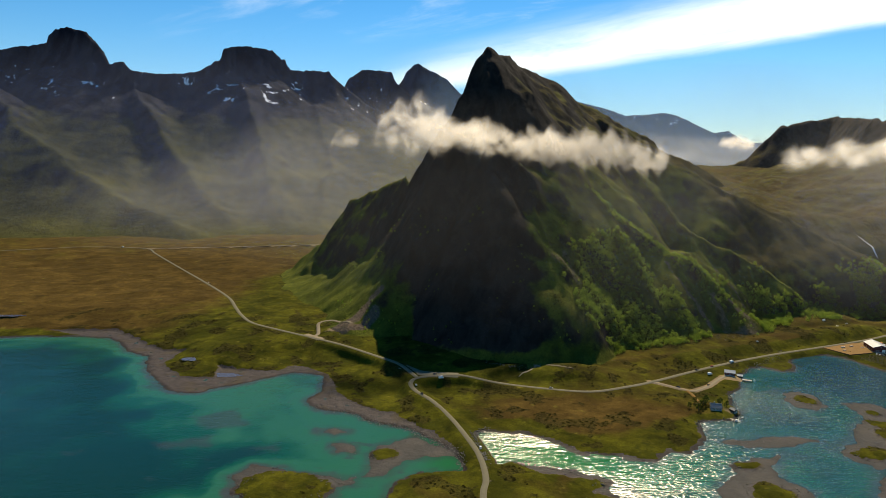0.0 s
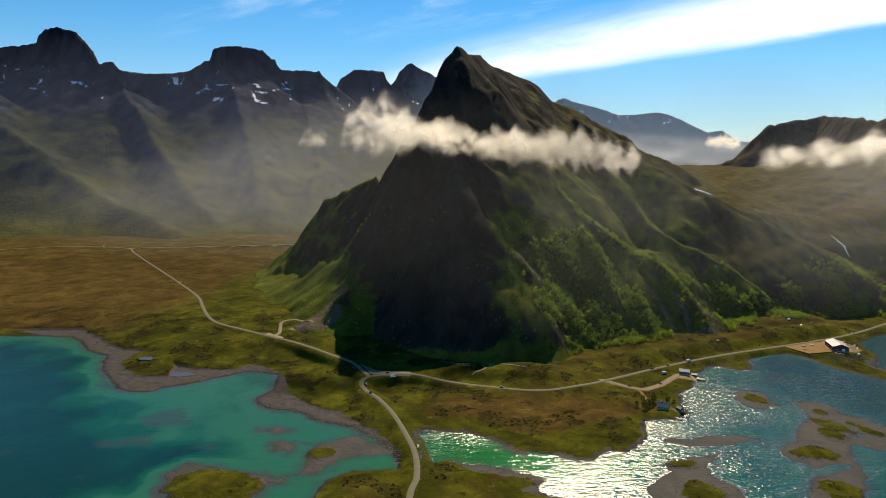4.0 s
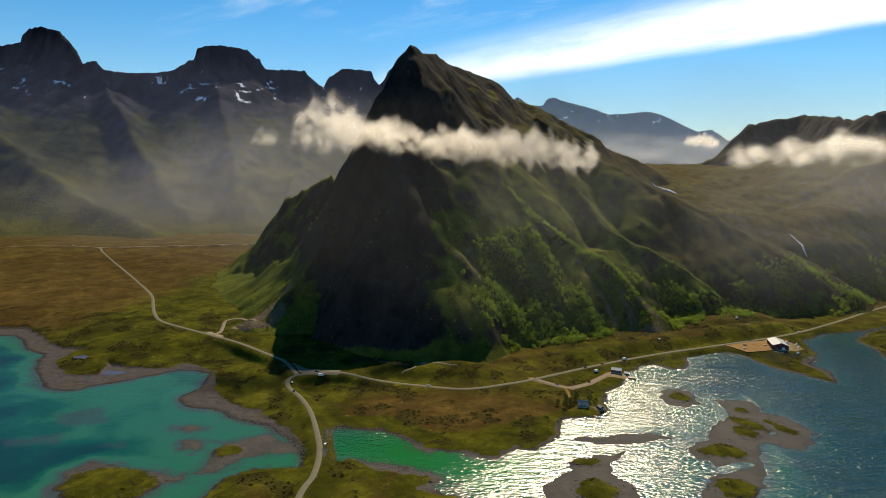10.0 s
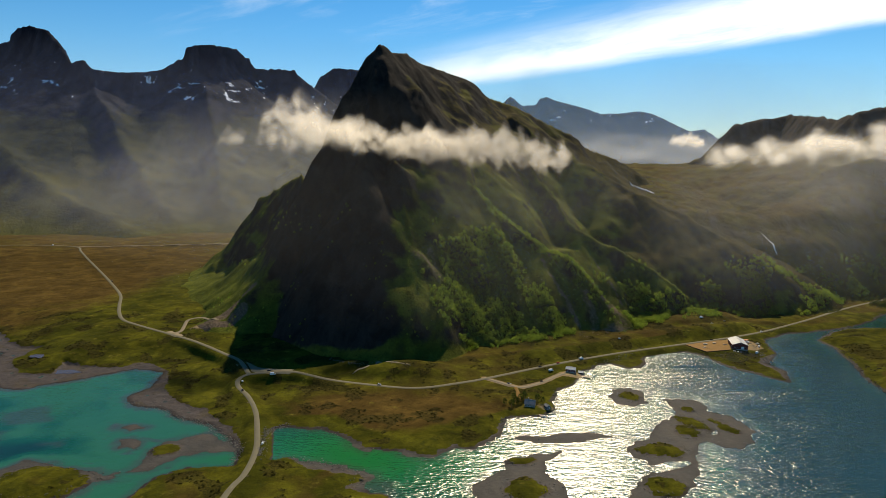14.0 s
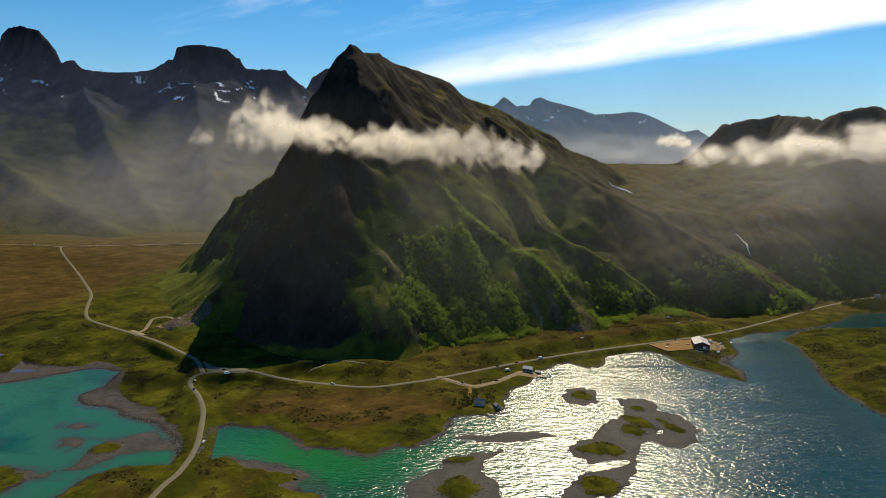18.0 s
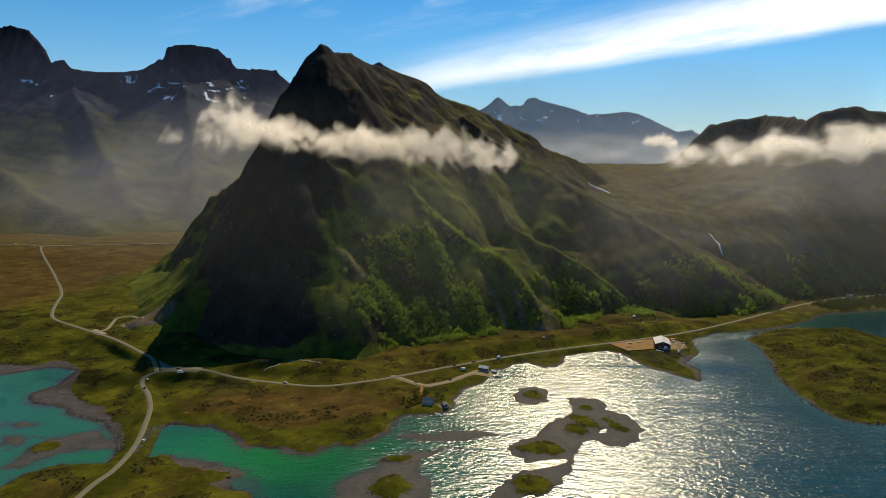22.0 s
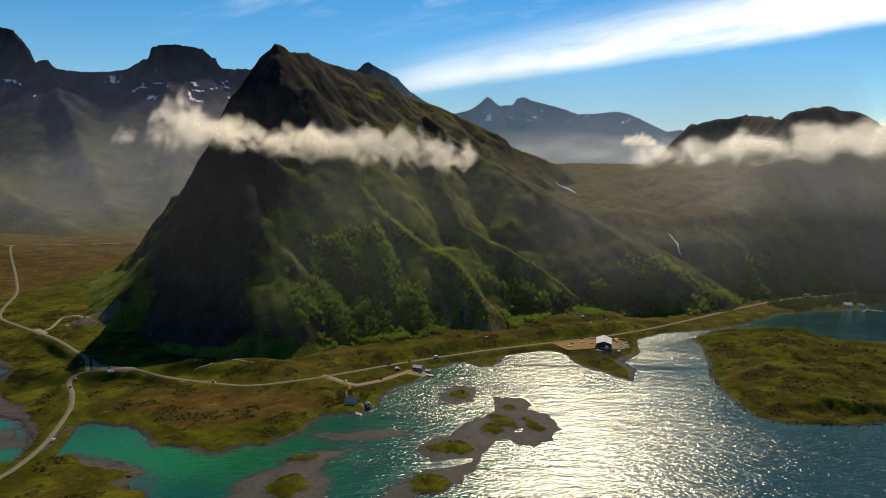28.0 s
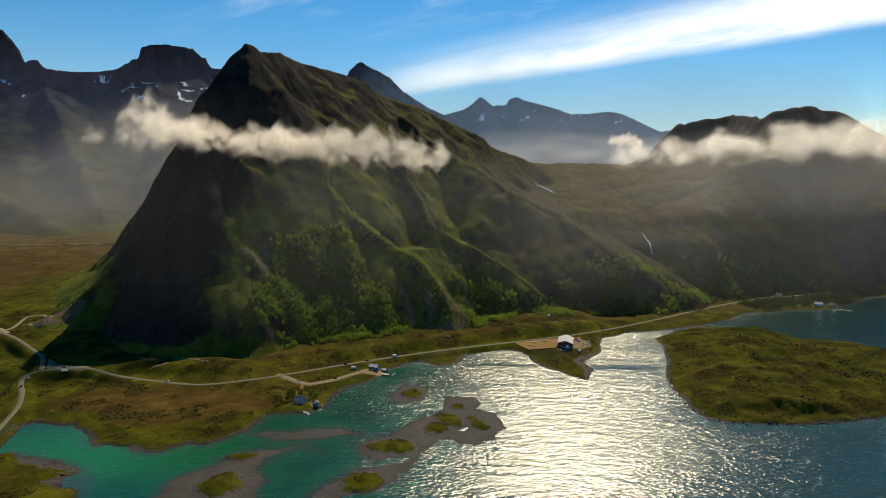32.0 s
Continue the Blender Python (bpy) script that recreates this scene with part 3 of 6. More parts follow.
def land_height(x, y):
    """Ground height, and shares of mud, green and bare ground."""
    wob = fbm(x, y, 46.0, 5, 3) * 4.0
    d = np.maximum(inside_of(x, y, MAINLAND), inside_of(x, y, HEADLAND)) + wob + fbm(x, y, 7.0, 3, 17) * 2.0
    fine = fbm(x, y, 13.0, 4, 7)
    isle = np.full(x.shape, -1e3)
    for cx, cy, rx, ry, turn in ISLETS:
        c, s = math.cos(radians(turn)), math.sin(radians(turn))
        u, v = ((x - cx) * c + (y - cy) * s) / rx, (-(x - cx) * s + (y - cy) * c) / ry
        isle = np.maximum(isle, (1 - np.hypot(u, v)) * min(rx, ry) * 1.15 + fine * 4.0)
    flat = np.full(x.shape, -1e3)
    for poly in FLATS:
        flat = np.maximum(flat, inside_of(x, y, poly) + wob * 0.5 + fine * 3.2)
    for poly in POOLS:
        flat = np.minimum(flat, 0.5 - inside_of(x, y, poly) * 1.5 + fine)
    # broad mud shores in the bay, narrow ones elsewhere
    broad = 1 + 8.0 * np.exp(-(((x + 250) / 190) ** 2 + ((y - 660) / 70) ** 2)) + 1.2 * np.exp(-(((x + 60) / 60) ** 2 + ((y - 560) / 40) ** 2)) + 0.9 * np.exp(-(((x - 560) / 60) ** 2 + ((y - 690) / 40) ** 2))
    broad = broad * np.clip(0.75 + 0.9 * fbm(x, y, 70.0, 3, 15), 0.25, 2.0)
    broad = np.where(x > 640, broad * 0.8, broad) * (1 + 1.3 * np.exp(-(((x - 735) / 45) ** 2 + ((y - 850) / 60) ** 2)) + 1.2 * np.exp(-(((x - 600) / 35) ** 2 + ((y - 730) / 60) ** 2)))
    lift = np.maximum((d + fine * 1.5) / (3.6 * broad), isle / 2.0)
    d = np.maximum(d, isle)
    h = np.where(d > 0, 1.4 * smooth(0, 1.6, lift) + 1.8 * smooth(1, 9, lift) + 0.05, np.maximum(-4.0, d * 0.05))
    mud = np.where(d > 0, 1 - smooth(0.55, 1.25, lift), 1.0)
    ooze = np.full(x.shape, -1e3)
    for poly in MUDS:
        ooze = np.maximum(ooze, inside_of(x, y, poly) + wob * 0.8 + fine * 3.0)
    ooze = smooth(-1.5, 2.0, ooze)
    mud = np.maximum(mud, ooze)
    h = np.where(d > 0, h + (np.minimum(h, 0.25 + 0.12 * fine) - h) * ooze, h)
    wet = smooth(0.3, -0.3, d) * smooth(-1, 1, flat)
    hf = np.where(flat > 0, 0.04 + 0.16 * smooth(0, 12, flat + 3 * fine), np.maximum(-4.0, flat * 0.05))
    h = np.maximum(h, hf)
    inland = smooth(15, 120, d) * (1 - ooze)
    h += inland * (fbm(x, y, 60.0, 4, 11) * 1.7 + fbm(x, y, 14.0, 3, 12) * 0.55) + smooth(2, 10, d) * fbm(x, y, 9.0, 3, 13) * 0.35
    h += (5.5 + 6.0 * smooth(320, 120, x)) * smooth(605, 770, y) * inland
    # hummocks of the headland
    hum = smooth(8, 60, inside_of(x, y, HEADLAND))
    h += hum * (7.0 + 6.0 * fbm(x, y, 70.0, 5, 21) + 2.6 * ridged(x, y, 34.0, 4, 23))
    # steep dark bank on the headland's near side
    h += smooth(2, 14, inside_of(x, y, HEADLAND)) * 9.0 * np.exp(-((x - 768) / 48) ** 2) * smooth(572, 588, y + 8 * fbm(x, y, 24.0, 3, 25)) * smooth(730, 592, y)
    # knoll with an old gravel bank between the road and the slope
    h += 7.0 * np.exp(-(((x - 122) / 78) ** 4 + ((y - 676) / 19) ** 4))
    # hanging valley up to the pass
    far = y - 0.38 * np.maximum(0, x - 860)
    vale = np.interp(far, [1045, 1075, 1132, 1200, 1400, 1700, 2100, 2300, 2800, 4300], [0, 22, 88, 118, 150, 182, 226, 240, 230, 80])
    beside = x - np.interp(y, [1080, 1250, 1500, 1900, 2300], [800, 845, 870, 900, 960])
    vale = vale + smooth(1090, 1300, far) * (0.12 * np.clip(-beside, 0, 200) + 0.40 * np.clip(beside, 0, 420)) * smooth(2300, 1700, y)
    vale = vale * smooth(250, 560, x - 0.1 * (y - 1100))
    near = smooth(1010, 1120, y)
    h = h + near * np.maximum(vale, 0) + near * smooth(30, 120, vale) * (fbm(x, y, 130.0, 5, 31) * 11)
    green = 0.54 - 0.12 * smooth(-260, -520, x) + 0.3 * np.exp(-(((x + 230) / 170) ** 2 + ((y - 800) / 110) ** 2)) + 0.5 * np.exp(-(((x + 60) / 130) ** 2 + ((y - 690) / 80) ** 2)) + 0.45 * smooth(14, 2, lift) - 0.3 * np.exp(-(((x + 600) / 420) ** 2 + ((y - 1200) / 300) ** 2)) - 0.42 * np.exp(-(((x - 150) / 95) ** 2 + ((y - 575) / 38) ** 2))
    green += 0.5 * np.exp(-(((x - 560) / 60) ** 2 + ((y - 730) / 40) ** 2)) + 0.16 * hum - 0.05 * smooth(10, 90, vale)
    green += 0.5 * smooth(260, 60, to_line(x, y, [(-200, 1200), (-150, 1000), (-140, 880)])[0]) * smooth(1400, 1200, y)
    green += 0.6 * smooth(16, 6, to_line(x, y, [(300, 728), (360, 750), (470, 797), (560, 840), (660, 890)])[0])
    dy = y - np.interp(x, [241, 302, 361, 430, 515, 596, 660], [660, 697, 730, 764, 800, 835, 869])
    h += 7.5 * smooth(5, 36, dy) * smooth(250, 300, x) * smooth(690, 620, x) * smooth(260, 160, dy)
    bare = np.zeros(x.shape)
    for line, half, strong in ((ROAD_MAIN, 4.0, 0.34), (ROAD_EAST, 4.0, 0.34), (ROAD_WEST, 4.0, 0.34), (ROAD_VALLEY, 3.0, 0.7), (TRACK, 3.0, 0.7), (OLD_ROAD, 1.6, 0.36)):
        dr, zr = to_line(x, y, line)
        k = smooth(half + 11, half + 1, dr)
        if line in (ROAD_EAST, ROAD_VALLEY):
            zr = np.maximum(zr, h)
        h = h + (zr - 0.25 - h) * k
        mud = mud * (1 - smooth(half + 12, half + 5, dr))
        bare = np.maximum(bare, strong * smooth(half + 4, half, dr))
    for cx, cy, rx, ry, s in ((-138, 822, 26, 13, 0.62), (2, 655, 26, 7, 0.8), (598, 806, 28, 26, 0.75), (338, 682, 16, 10, 0.8), (112, 680, 52, 5, 0.30), (292, 585, 10, 8, 0.5)):
        bare = np.maximum(bare, s * smooth(1.25, 0.7, np.hypot((x - cx) / rx, (y - cy) / ry)))
    pad = inside_of(x, y, PAD)
    h = h + (4.2 - h) * smooth(-6, 0, pad)
    shore = np.maximum(d, flat)
    return h, mud, green, bare, shore, wet


gx, gy = np.meshgrid(axis((-4300, -480, 260, 5), (-480, 960, 3, 3), (960, 1500, 4, 22), (1500, 4300, 22, 220)), axis((-900, 390, 120, 4), (390, 720, 2.4, 2.6), (720, 1000, 2.8, 5), (1000, 1800, 6, 14), (1800, 4900, 15, 160)))
gz, g_mud, g_green, g_bare, g_shore, g_wet = land_height(gx, gy)
ground = tagged(sheet("ground", gx, gy, gz, LAND, None, rough=smooth(0.0, 0.55, fbm(gx, gy, 38, 4, 221) + np.where(gx > 660, 0.10, 0.0)) * smooth(1000, 860, gy) * smooth(380, 396, gy) * smooth(4, 14, g_shore), tide=smooth(0.0, 6.0, g_shore), mud=g_mud, green=g_green, bare=g_bare, wet=g_wet, stony=0.6 * smooth(50, 110, gz) * smooth(1080, 1160, gy) * (1 - 0.75 * smooth(1450, 1900, gy))),
                "heath, grass and mud flats between fjord and mountains", "ground", kind="structure")
warp = fbm(gx, gy, 60.0, 3, 231)
hollow = smooth(-30, 45, inside_of(gx, gy, [(-900, 800), (-430, 775), (-350, 668), (-292, 582), (-240, 540), (-165, 515), (-120, 492), (-120, 462), (-165, 440), (-300, 300), (-3000, 300), (-3000, 800)]) + 24 * warp)
west = smooth(2, 25, -g_shore) * (0.30 + 0.12 * warp + 0.62 * hollow)
deep = np.where(gx < 20, west, np.where(gx > 430, 0.72, 0.50) + 0.30 * smooth(2, 36, -g_shore))
lagoon = np.exp(-(((gx - 118) / 112) ** 2 + ((gy - 478) / 50) ** 4))
deep = deep * (1 - lagoon) + lagoon * (0.26 + 0.38 * smooth(2, 22, -g_shore))
shoal = np.full(gx.shape, -1e3)
for poly in SHOALS:
    shoal = np.maximum(shoal, inside_of(gx, gy, poly) + 5 * fbm(gx, gy, 16.0, 3, 233))
shoal = np.maximum(smooth(-5, 5, shoal), 1.2 * smooth(11, 0, -g_shore + 4 * fbm(gx, gy, 9.0, 2, 235)) * (0.55 + 0.45 * smooth(120, 220, gx)))
calm = np.clip(np.where(gx < 25, 0.75, 0.0) + 0.62 * np.exp(-(((gx - 108) / 88) ** 2 + ((gy - 478) / 40) ** 2)), 0, 0.85)
water = tagged(sheet("water", gx, gy, np.zeros_like(gx), WATER, (gz < 1.2) & (gy < 1350), depth=deep, calm=calm, shoal=shoal, emerald=0.9 * lagoon),
               "turquoise shallow bay and rippled blue fjord", "sea", kind="structure")


# ---------- mountains ----------
def mountain(name, label, xs, ys, height, mat, under=6.0, category="mountain", **masks):
    x, y = np.meshgrid(xs, ys)
    z = height(x, y)
    base = np.interp(y, [-900, 700, 1000], [0, 2, 4])
    data = {k: np.zeros(x.shape) for k in ("bare", "scree", "snow", "lush")}
    for k, f in masks.items():
        data[k] = f(x, y, z)
    return tagged(sheet(name, x, y, z, mat, z > base - under, **data), label, category, kind="structure")


def peak_height(x, y):
    wx, wy = x + fbm(x, y, 90, 3, 41) * 14, y + fbm(x, y, 90, 3, 47) * 14
    straight = lambda u: np.where(u < 1, 1 - u, (1 - u) * 0.5)
    h = crest(wx, wy, [(74, 1086, 450, 350, 375), (90, 1112, 435, 360, 385), (118, 1150, 439, 370, 410), (204, 1301, 424, 440, 470), (346, 1443, 378, 420, 480)], straight, 0.9)
    h = np.maximum(h, crest(wx, wy, [(204, 1301, 424, 360, 470), (346, 1443, 378, 380, 520), (433, 1509, 346, 400, 520), (549, 1530, 284, 360, 480), (648, 1565, 250, 300, 430), (720, 1600, 196, 200, 300), (800, 1680, 150, 200, 300)],
                            lambda u: np.where(u < 1, np.maximum(0, 1 - u) ** 1.32, (1 - u) * 0.3)))
    # shoulder to the west, edge of the dark face, front spur, wooded spur, bright rib, far rib
    for nodes in ([(-60, 1090, 225, 130, 130), (-110, 1150, 205, 125, 125), (-190, 1240, 172, 120, 120), (-225, 1280, 110, 100, 100)],
                  [(74, 1086, 446, 350, 200), (46, 1048, 404, 312, 160), (22, 1010, 350, 268, 120), (6, 975, 275, 210, 90), (-14, 930, 192, 144, 64), (-46, 885, 112, 84, 40), (-74, 856, 70, 56, 30), (-104, 832, 36, 36, 24)],
                  [(74, 1070, 430, 430, 250), (64, 900, 243, 260, 160), (60, 812, 112, 150, 105)],
                  [(90, 1040, 395, 340, 270), (122, 930, 252, 210, 205), (165, 824, 124, 104, 118), (180, 752, 58, 72, 76)],
                  [(215, 1030, 268, 250, 250), (250, 956, 198, 185, 185), (312, 932, 146, 135, 135), (379, 916, 97, 96, 100), (431, 881, 50, 66, 70), (448, 858, 18, 40, 45)],
                  [(330, 1130, 265, 280, 280), (407, 1004, 148, 125, 125), (480, 976, 102, 75, 90), (560, 962, 62, 46, 62), (617, 950, 30, 30, 36)],
                  [(330, 1300, 345, 700, 330), (440, 1215, 255, 620, 225), (540, 1150, 196, 520, 165), (626, 1105, 154, 420, 126), (673, 1081, 130, 330, 106), (721, 1058, 100, 240, 84), (748, 1028, 58, 130, 56), (773, 1004, 26, 60, 36)]):
        h = np.maximum(h, crest(wx, wy, nodes, lambda u: 1 - u))
    # grassy apron at the western foot
    d, top = to_line(wx, wy, [(-225, 1270, 44), (-160, 1150, 70), (-85, 1010, 88), (-66, 930, 82), (-88, 868, 52), (-114, 838, 28)])
    d = np.hypot(d, 12.0) - 12.0
    fan = top * np.maximum(0, 1 - d / np.interp(y, [830, 900, 1100], [110, 180, 210])) ** 1.8 * smooth(8, 45, to_line(x, y, ROAD_WEST)[0])
    h = np.where(h > 0, np.maximum(h, fan), np.maximum(h, np.where(fan > 0.3, fan, -50)))
    fans = smooth(360, 400, x) * smooth(570, 510, x)
    h = h - 7 * smooth(60, 20, h) * smooth(230, 330, x) * (1 - fans)
    # apron under the wooded spur
    foot = y - np.interp(x, [150, 180, 250, 330, 392, 440, 520], [760, 738, 741, 766, 810, 845, 880])
    h = np.maximum(h, np.minimum(112, 2 + foot * 0.76 + fbm(x, y, 40, 3, 65) * 5) * smooth(110, 215, x) * smooth(540, 450, x))
    # ledge of loose stone above the woods
    h = h + 9 * np.exp(-((x - 160) / 24) ** 2 - ((y - 808) / 11) ** 2)
    talus = y - np.interp(x, [440, 520, 620, 720, 790], [858, 872, 900, 950, 990])
    h = np.maximum(h, np.minimum(50, 4 + talus * 0.40 + fbm(x, y, 30, 3, 69) * 3) * smooth(420, 490, x) * smooth(800, 740, x))
    # concave foot, gullies that run down the face, rough rock near the top
    ang = np.arctan2(y - 1120, x - 110)
    gully = ridged(ang * 4.2 + fbm(x, y, 120, 4, 55) * 0.5, h / 420.0, 1.0, 3, 57)
    body = smooth(5, 130, h)
    h = h + body * (gully * (0.8 + 2.2 * smooth(60, 260, h) * (1 - 0.6 * smooth(330, 400, h))) - 2) + smooth(20, 120, h) * (fbm(x, y, 85, 5, 61) * 3.0) + smooth(180, 330, h) * ridged(x, y, 70, 4, 63) * 1.8
    return np.where(h < 90, h - 9 * np.exp(-((h - 22) / 30.0) ** 2) * np.maximum(smooth(-60, 0, x), 1 - smooth(3, 14, fan)) * (1 - 0.8 * fans), h)


def peak_scree(x, y, z):
    m = np.zeros(x.shape)
    for line, w in (([(384, 812), (376, 842), (355, 874), (338, 900)], 8), ([(452, 852), (440, 872), (422, 900), (405, 925)], 8), ([(378, 806), (412, 826), (452, 848)], 17), ([(405, 838), (398, 872)], 15), ([(436, 858), (420, 886)], 9), ([(150, 806), (166, 814), (182, 800), (172, 832)], 11),
                    ([(-150, 812), (-120, 838), (-95, 868)], 17), ([(-132, 806), (-108, 816), (-92, 836)], 11), ([(290, 955), (345, 925), (365, 895)], 4), ([(460, 905), (430, 960)], 5)):
        d, _ = to_line(x, y, line)
        m = np.maximum(m, (0.52 if line[0][0] > 0 else 0.68) * smooth(w * 1.6, w * 0.2, d))
    return m


# bare also paints shade: darker rock over the front face and east flank
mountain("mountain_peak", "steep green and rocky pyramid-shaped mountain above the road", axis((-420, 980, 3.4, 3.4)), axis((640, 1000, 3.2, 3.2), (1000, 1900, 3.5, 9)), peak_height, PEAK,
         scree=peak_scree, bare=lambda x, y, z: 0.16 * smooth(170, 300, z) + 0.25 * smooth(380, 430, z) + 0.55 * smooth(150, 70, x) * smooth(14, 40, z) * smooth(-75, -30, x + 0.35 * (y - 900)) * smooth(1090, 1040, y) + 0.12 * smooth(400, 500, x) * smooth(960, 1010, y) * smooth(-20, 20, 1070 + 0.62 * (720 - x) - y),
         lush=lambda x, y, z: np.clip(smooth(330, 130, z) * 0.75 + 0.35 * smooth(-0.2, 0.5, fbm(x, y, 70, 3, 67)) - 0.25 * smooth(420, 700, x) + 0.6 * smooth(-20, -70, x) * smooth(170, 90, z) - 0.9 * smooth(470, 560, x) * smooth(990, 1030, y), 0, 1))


def hill_height(x, y):
    wx, wy = x + fbm(x, y, 200, 3, 71) * 16, y + fbm(x, y, 200, 3, 73) * 16
    h = crest(wx, wy, [(1900, 1760, 240, 700, 620), (1666, 1750, 347, 700, 600), (1520, 1740, 402, 760, 620), (1420, 1720, 420, 700, 620), (1310, 1690, 402, 520, 600), (1200, 1640, 320, 420, 520), (1080, 1560, 225, 300, 420)], lambda u: np.where(u < 1, 1 - u ** 0.85, 1 - u))
    h = np.maximum(h, crest(wx, wy, [(1420, 1720, 420, 420, 600), (1450, 2000, 405, 420, 600), (1577, 2490, 462, 420, 700), (1700, 2800, 470, 500, 700)], lambda u: 1 - np.minimum(u, 1.1) ** 0.8))
    h = np.maximum(h, crest(wx, wy, [(1577, 2490, 462, 500, 500), (1499, 2490, 446, 500, 500), (1354, 2490, 420, 420, 420), (1290, 2490, 360, 380, 380), (1225, 2500, 285, 330, 330), (1130, 2520, 246, 300, 300)], lambda u: 1 - u ** 0.9))
    h = np.maximum(h, crest(wx, wy, [(1310, 1690, 400, 420, 420), (1190, 1510, 270, 420, 440)], lambda u: np.maximum(0, 1 - u) ** 1.25 - 0.05 * (u > 1)))
    foot = smooth(6, 150, y - np.interp(x, [800, 846, 939, 1008, 1065, 1150, 1300, 1600], [960, 999, 1058, 1092, 1103, 1130, 1165, 1190]))
    h = h * foot - 6 * (1 - foot)
    return h + smooth(5, 150, h) * (ridged(x, y, 300, 4, 75) * 9 * (1 - 0.75 * smooth(260, 350, h)) + fbm(x, y, 50, 4, 77) * 4 - 4)


mountain("hill", "brown heather hill with rock outcrops beyond the fjord", axis((800, 3000, 8, 14)), axis((1040, 3000, 7, 14)), hill_height, HILL, category="hill",
         snow=lambda x, y, z: 0.36 * smooth(150, 210, z) * smooth(0.5, 0.8, fbm(x, y, 120, 3, 79)), bare=lambda x, y, z: 0.45 * smooth(330, 400, z))


def cliffs(cliff, share):
    """Profile with a cliff at the top and a long concave slope under it."""
    def shape(u):
        u = np.maximum(0, u - 0.011)
        return np.where(u < cliff, 1 - share * (u / cliff) ** 0.7, (1 - share) * np.maximum(0, (1 - (u - cliff) / (1 - cliff))) ** 1.55 - 0.03 * (u > 1))
    return shape


def range_height(nodes, shape, seed, amp=1.0, spur=330.0, spurs=()):
    def height(x, y):
        wx, wy = x + fbm(x, y, 190, 3, seed + 5) * 18 * amp, y + fbm(x, y, 190, 3, seed + 7) * 18
        h = crest(x, wy, nodes, shape)
        for line in spurs:
            s = crest(wx, wy, [(*n, n[2] * 1.9 + 100, n[2] * 1.1 + 50) for n in line], lambda u: np.maximum(0, 1 - u) ** 1.1 - 0.03 * (u > 1))
            h = np.where(np.maximum(h, s) > 0, 18 * np.log(np.maximum(1, np.exp(np.clip(h, 0, None) / 18) + np.exp(np.clip(s, 0, None) / 18) - 1)), np.maximum(h, s))
        rib = ridged(wx, np.zeros_like(x) + y * 0.25, spur, 3, seed)
        rib = rib + 0.3 * ridged(wx + 0.7 * wy, y * 0.2, 125.0, 3, seed + 3)
        mid = smooth(60, 300, h) * smooth(1.0, 0.75, h / np.interp(x, *zip(*sorted((n[0], n[2]) for n in nodes))))
        return h + mid * rib * 9 * amp + smooth(20, 200, h) * (fbm(x, y, 110, 5, seed + 9) * 4 + ridged(x, y, 90, 4, seed + 11) * 6 * smooth(300, 600, h)) * amp * np.where(h > 600, 0.7, 1) + smooth(500, 650, h) * ridged(x, y, 38, 2, seed + 13) * 9 * amp
    return height


def snowfields(level, top, seed):
    return lambda x, y, z: 0.46 * smooth(level, level + 60, z) * smooth(top + 60, top, z) * smooth(0.38, 0.68, ridged(x * 0.5 + z * 1.2, y * 1.2 - z * 2.0, 110, 4, seed))


SPURS = [[(-1900, 2650, 540), (-1700, 2450, 388), (-1398, 2250, 250), (-1110, 2050, 136), (-915, 1950, 82), (-790, 1860, 40)], [(-1404, 2850, 561), (-980, 2350, 205), (-700, 2000, 50)], [(-962, 3000, 611), (-705, 2450, 250), (-540, 2050, 55)], [(-633, 3100, 518), (-463, 2600, 218), (-425, 2050, 43)]]
LEFT = [(-3300, 3200, 760), (-2387, 3150, 772), (-2218, 3150, 774), (-1976, 3150, 809), (-1953, 3150, 848), (-1915, 3150, 875), (-1851, 3138, 881), (-1749, 3079, 852), (-1679, 3037, 792), (-1627, 3004, 734),
        (-1598, 2985, 685), (-1518, 2960, 695), (-1477, 2981, 654), (-1356, 3037, 651), (-1227, 3094, 668), (-1129, 3135, 730), (-1099, 3147, 749), (-1089, 3150, 798), (-989, 3190, 812), (-886, 3230, 804),
        (-834, 3250, 763), (-796, 3265, 709), (-714, 3295, 717), (-621, 3350, 718), (-545, 3397, 645), (-430, 3480, 560), (-200, 3600, 480)]
mountain("mountain_range", "dark craggy mountain range with snow patches and green lower slopes", axis((-3300, -2300, 14, 9), (-2300, -300, 8.5, 8.5), (-300, 600, 10, 14)), axis((1650, 2700, 18, 12), (2700, 3500, 8, 9), (3500, 3900, 12, 30)),
         range_height([(*n, 1000, 1320) for n in LEFT], cliffs(0.055, 0.20), 101, spurs=SPURS), CRAG, snow=snowfields(470, 720, 105), bare=lambda x, y, z: 0.35 * smooth(380, 560, z), lush=lambda x, y, z: 0.8 * smooth(-0.05, 0.5, fbm(x, y, 330, 3, 107)) * smooth(430, 200, z) + 0.5 * smooth(70, 20, z))
mountain("mountain_block", "flat-topped dark crag with snow ledges", axis((-1100, 500, 14, 14)), axis((3300, 4350, 14, 14)),
         range_height([(n[0], 4000, n[1], 700, 900) for n in ((-900, 560), (-641, 706), (-605, 769), (-525, 826), (-417, 828), (-338, 815), (-302, 745), (-240, 690), (0, 560))], cliffs(0.08, 0.24), 131), CRAG,
         snow=snowfields(560, 720, 135), bare=lambda x, y, z: 0.4 * smooth(300, 500, z))
